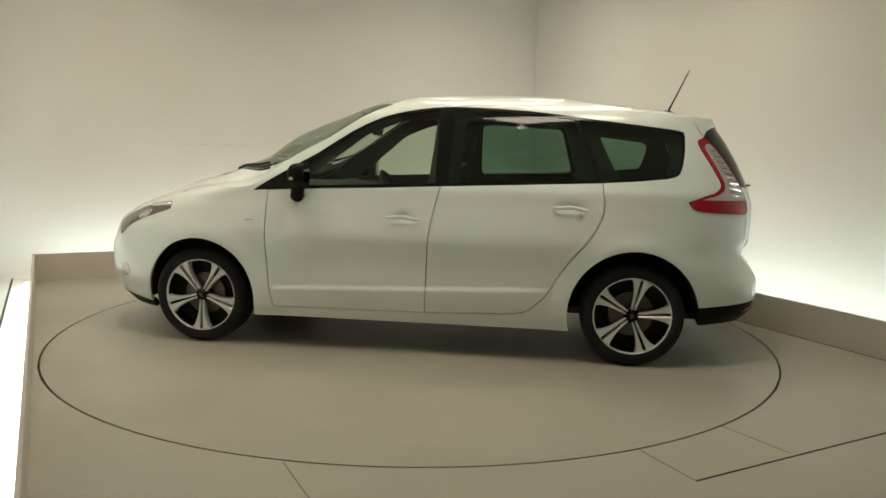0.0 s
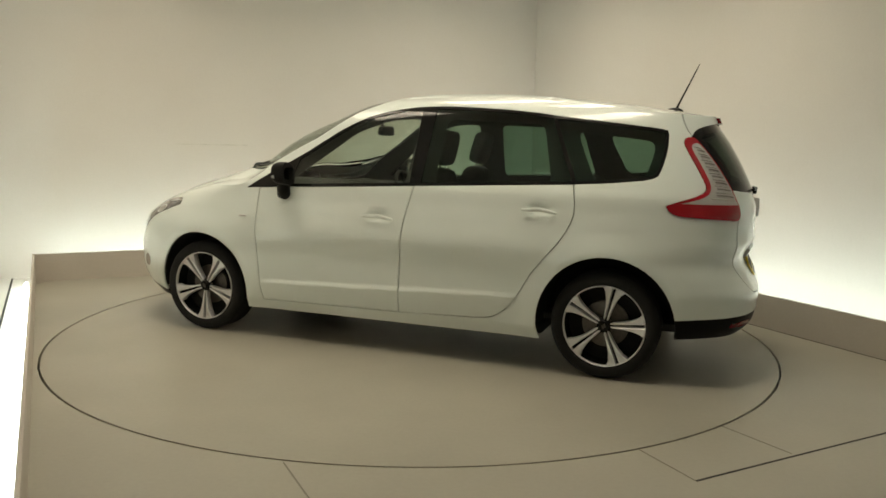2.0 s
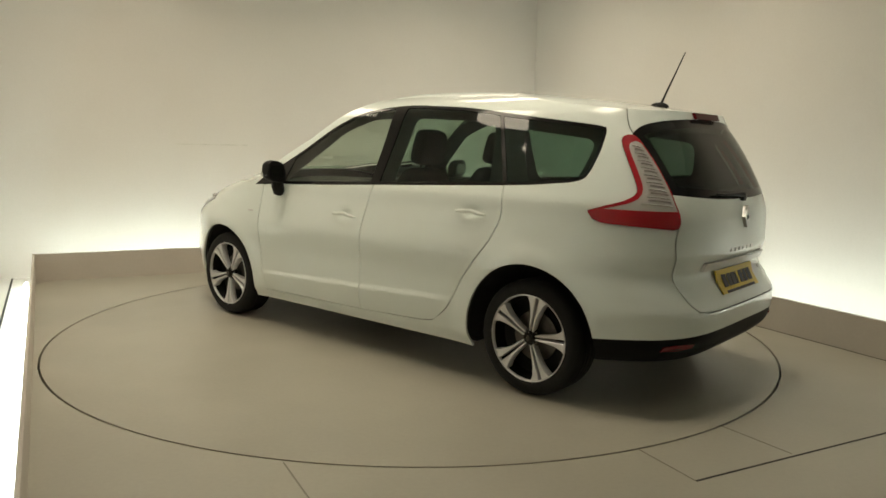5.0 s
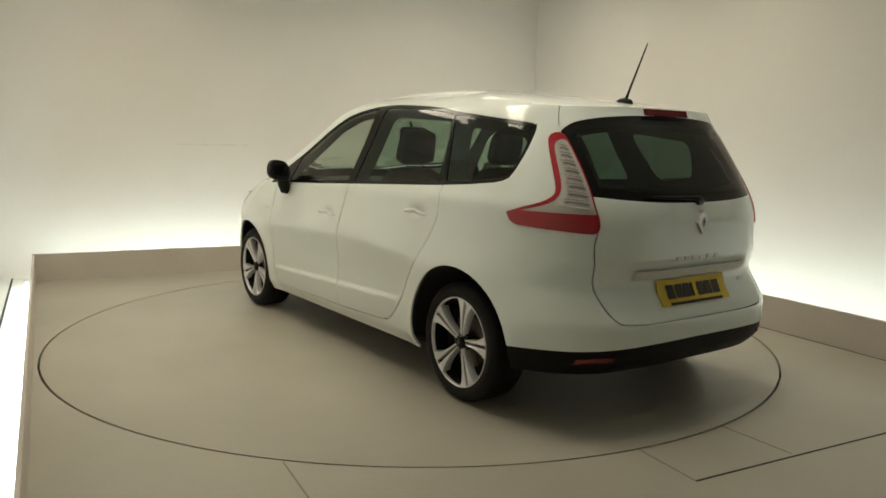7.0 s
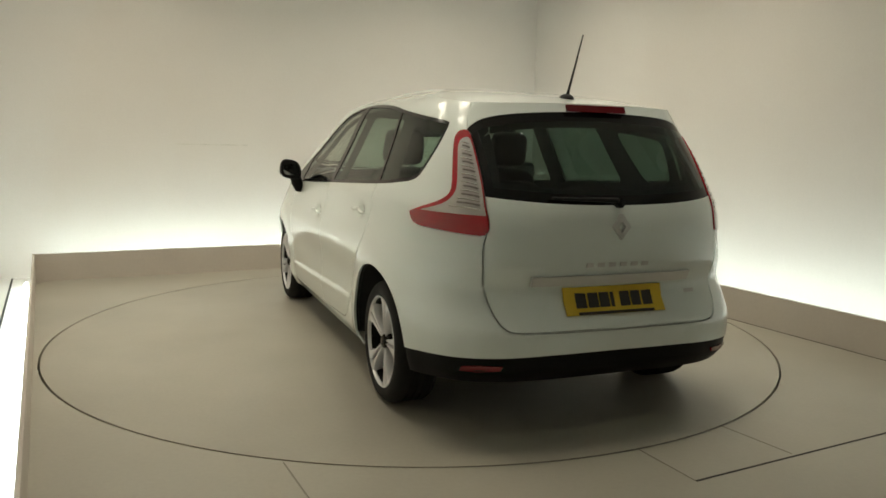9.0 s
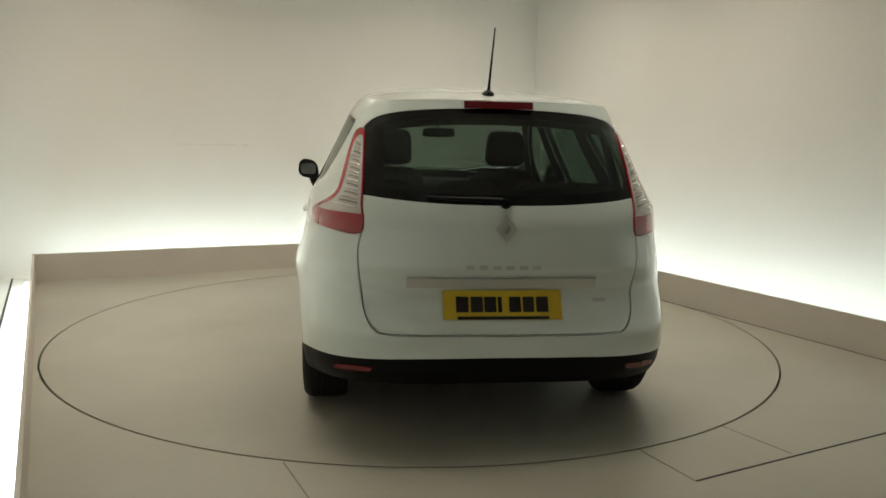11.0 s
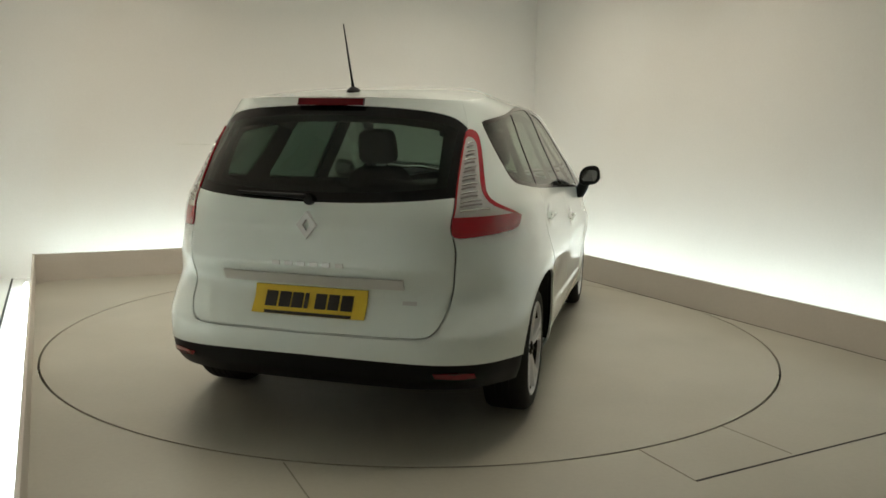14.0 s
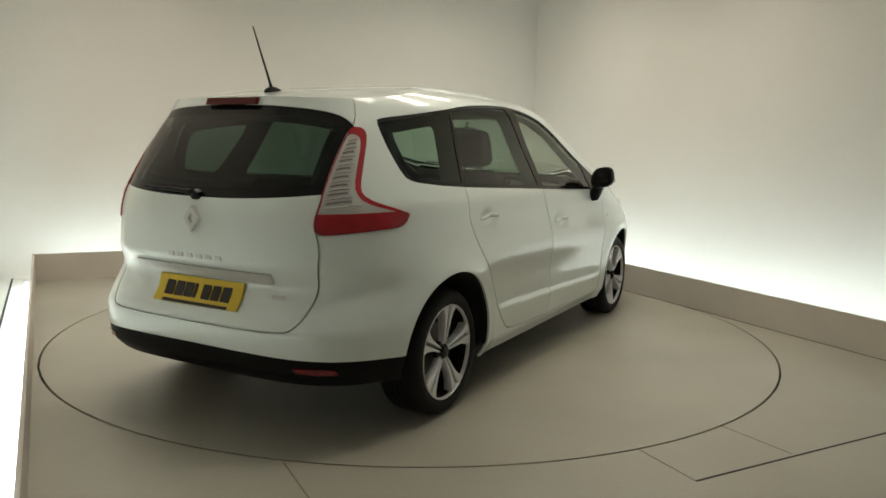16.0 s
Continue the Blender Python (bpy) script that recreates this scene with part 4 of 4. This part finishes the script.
        sheet("reflector", [pts], REFLECT, car, "red rear reflector", sides=one, lift=0.004, depth=0.01)
        (p,), _ = skin_points([(1.018, 0.818)], 0.002)
        part("wing_badge", box(bmesh.new(), p[0] - 0.028, p[0] + 0.028, s * p[1] - 0.003, s * p[1] + 0.003, p[2] - 0.006, p[2] + 0.006, 0.002), SATIN, car)
    for x, turns in ((1.371, (0.63, 0.5)), (-1.371, (-0.23, 1.16))):
        build_wheel(car, x, 1, turns[0])
        build_wheel(car, x, -1, turns[1])
    # underside
    bm = bmesh.new()
    box(bm, -1.85, 1.95, -0.60, 0.60, 0.25, 0.29, 0.02)
    for x in (1.371, -1.371):
        tube(bm, [(x, -0.72, 0.30), (x, 0.72, 0.30)], 0.045, 10)
    part("underbody", bm, DARK, car, "dark underbody with axles")
    # added tray: keeps the cove glow from lighting the floor beneath the car
    part("light_block_tray", box(bmesh.new(), -0.95, 0.95, -0.58, 0.58, 0.15, 0.21, 0.02), DARK, car, "dark flat tray added to block light under the car")
    part("sill_panel", box(bmesh.new(), -0.96, 0.97, -0.78, 0.78, 0.198, 0.225, 0.008), DARK, car)
    build_lid(car)
    build_cabin(car)
    # high brake lamp in the spoiler
    bm = surface_strip(-0.155, 0.155, 1.474, 1.506, 0, 0.004, 0.02, 10, 3)
    part("brake_lamp", bm, HIGHLAMP, hatch, "dark red high brake lamp", smooth=30)
    # plate, its frame strip and its characters as plain bars
    plate = part("number_plate", surface_strip(-0.26, 0.26, 0.575, 0.692, 0, 0.006, 0.006, 6, 3), YELLOW, hatch, "yellow rear number plate with black characters", smooth=30)
    for y, w in ((0.204, 0.054), (0.140, 0.053), (0.081, 0.052), (0.022, 0.018), (-0.028, 0.051), (-0.088, 0.049), (-0.147, 0.053)):
        part("plate_mark", surface_strip(y - w, y, 0.604, 0.680, 0, 0.0125, 0.001, 2, 2), INK, plate)
    part("plate_strip", surface_strip(-0.20, 0.20, 0.576, 0.588, 0, 0.0125, 0.001, 6, 2), INK, plate)
    part("grip_strip", surface_strip(-0.415, 0.415, 0.703, 0.748, 0, 0.002, 0.016, 14, 4), SATIN, hatch, "satin silver tailgate strip", smooth=40)
    for k in range(6):
        y = 0.165 - k * 0.058
        part("badge_mark", surface_strip(y - 0.034, y, 0.787, 0.806, 0, 0.001, 0.004, 2, 2), SATIN, hatch)
    part("badge_mark", surface_strip(-0.47, -0.41, 0.64, 0.655, 0, 0.001, 0.004, 2, 2), SATIN, hatch)
    x0 = float(REAR(0.965))
    bm = bmesh.new()
    outer, inner = [(0, 0.058), (0.045, 0), (0, -0.058), (-0.045, 0)], [(0, 0.026), (0.017, 0), (0, -0.026), (-0.017, 0)]
    for i in range(4):
        j = (i + 1) % 4
        prism(bm, [outer[i], outer[j], inner[j], inner[i]], x0 - 0.018, x0 + 0.012, "YZ", Matrix.Translation((0, 0, 0.965)))
    part("emblem", bm, SATIN, hatch, "plain chrome diamond badge")
    # rear wiper
    a = [skin_points([(q, z)], 0.022)[0][0] for q, z in ((A_REAR + 0.01, 1.074), (A_REAR + 0.12, 1.078), (A_REAR + 0.25, 1.080), (A_REAR + 0.36, 1.084))]
    wip = part("rear_wiper", tube(bmesh.new(), [tuple(p) for p in a], [0.013, 0.010, 0.008, 0.006], 8), BLACK, hatch, smooth=60)
    part("wiper_cap", lathe(bmesh.new(), [(0.0, 0.03), (0.022, 0.026), (0.026, 0.0)], 20, "Z", Matrix.Translation((float(REAR(1.07)) , 0, 1.07)) @ Matrix.Rotation(-math.pi / 2, 4, "Y")), GLOSSBLACK, wip, smooth=60)
    # aerial
    zb = float(lid(np.array(-1.628), np.array(0.0)))
    bm = bmesh.new()
    bmesh.ops.create_uvsphere(bm, u_segments=20, v_segments=10, radius=1)
    for v in bm.verts:
        v.co = Vector((-1.622 + v.co.x * 0.058, v.co.y * 0.030, zb + v.co.z * 0.028 - 0.004))
    mast = part("aerial", bm, BLACK, car, "thin black roof aerial", smooth=60)
    part("aerial_rod", tube(bmesh.new(), [(-1.634, 0, zb + 0.015), (-1.648, 0, zb + 0.05), (-1.758, 0, 1.845)], [0.009, 0.006, 0.003], 8), BLACK, mast, smooth=60)
    return car


car = build_car()


# ---- what moves: turntable and car turn together about the table's middle ----
OFFSET = Vector((-0.066, -0.1742, 0))


def heading(t):
    """The table gathers speed over its first seconds."""
    s = t / 4
    return 170.2 - 25.93 * s - 1.71 * s * (s - 1) / 2 + 0.66 * s * (s - 1) * (s - 2) / 6


def motions():
    times = [0, 1, 2, 3, 4, 5, 6, 7, 8, 9, 10, 11, 12, 13, 14, 15, 16]
    walk(turntable, [(t, pose(0, 0, 0, 0, 0, heading(t))) for t in times])
    walk(car, [(t, pose(0, 0, 0, 0, 0, heading(t)) @ Matrix.Translation(OFFSET)) for t in times])


motions()
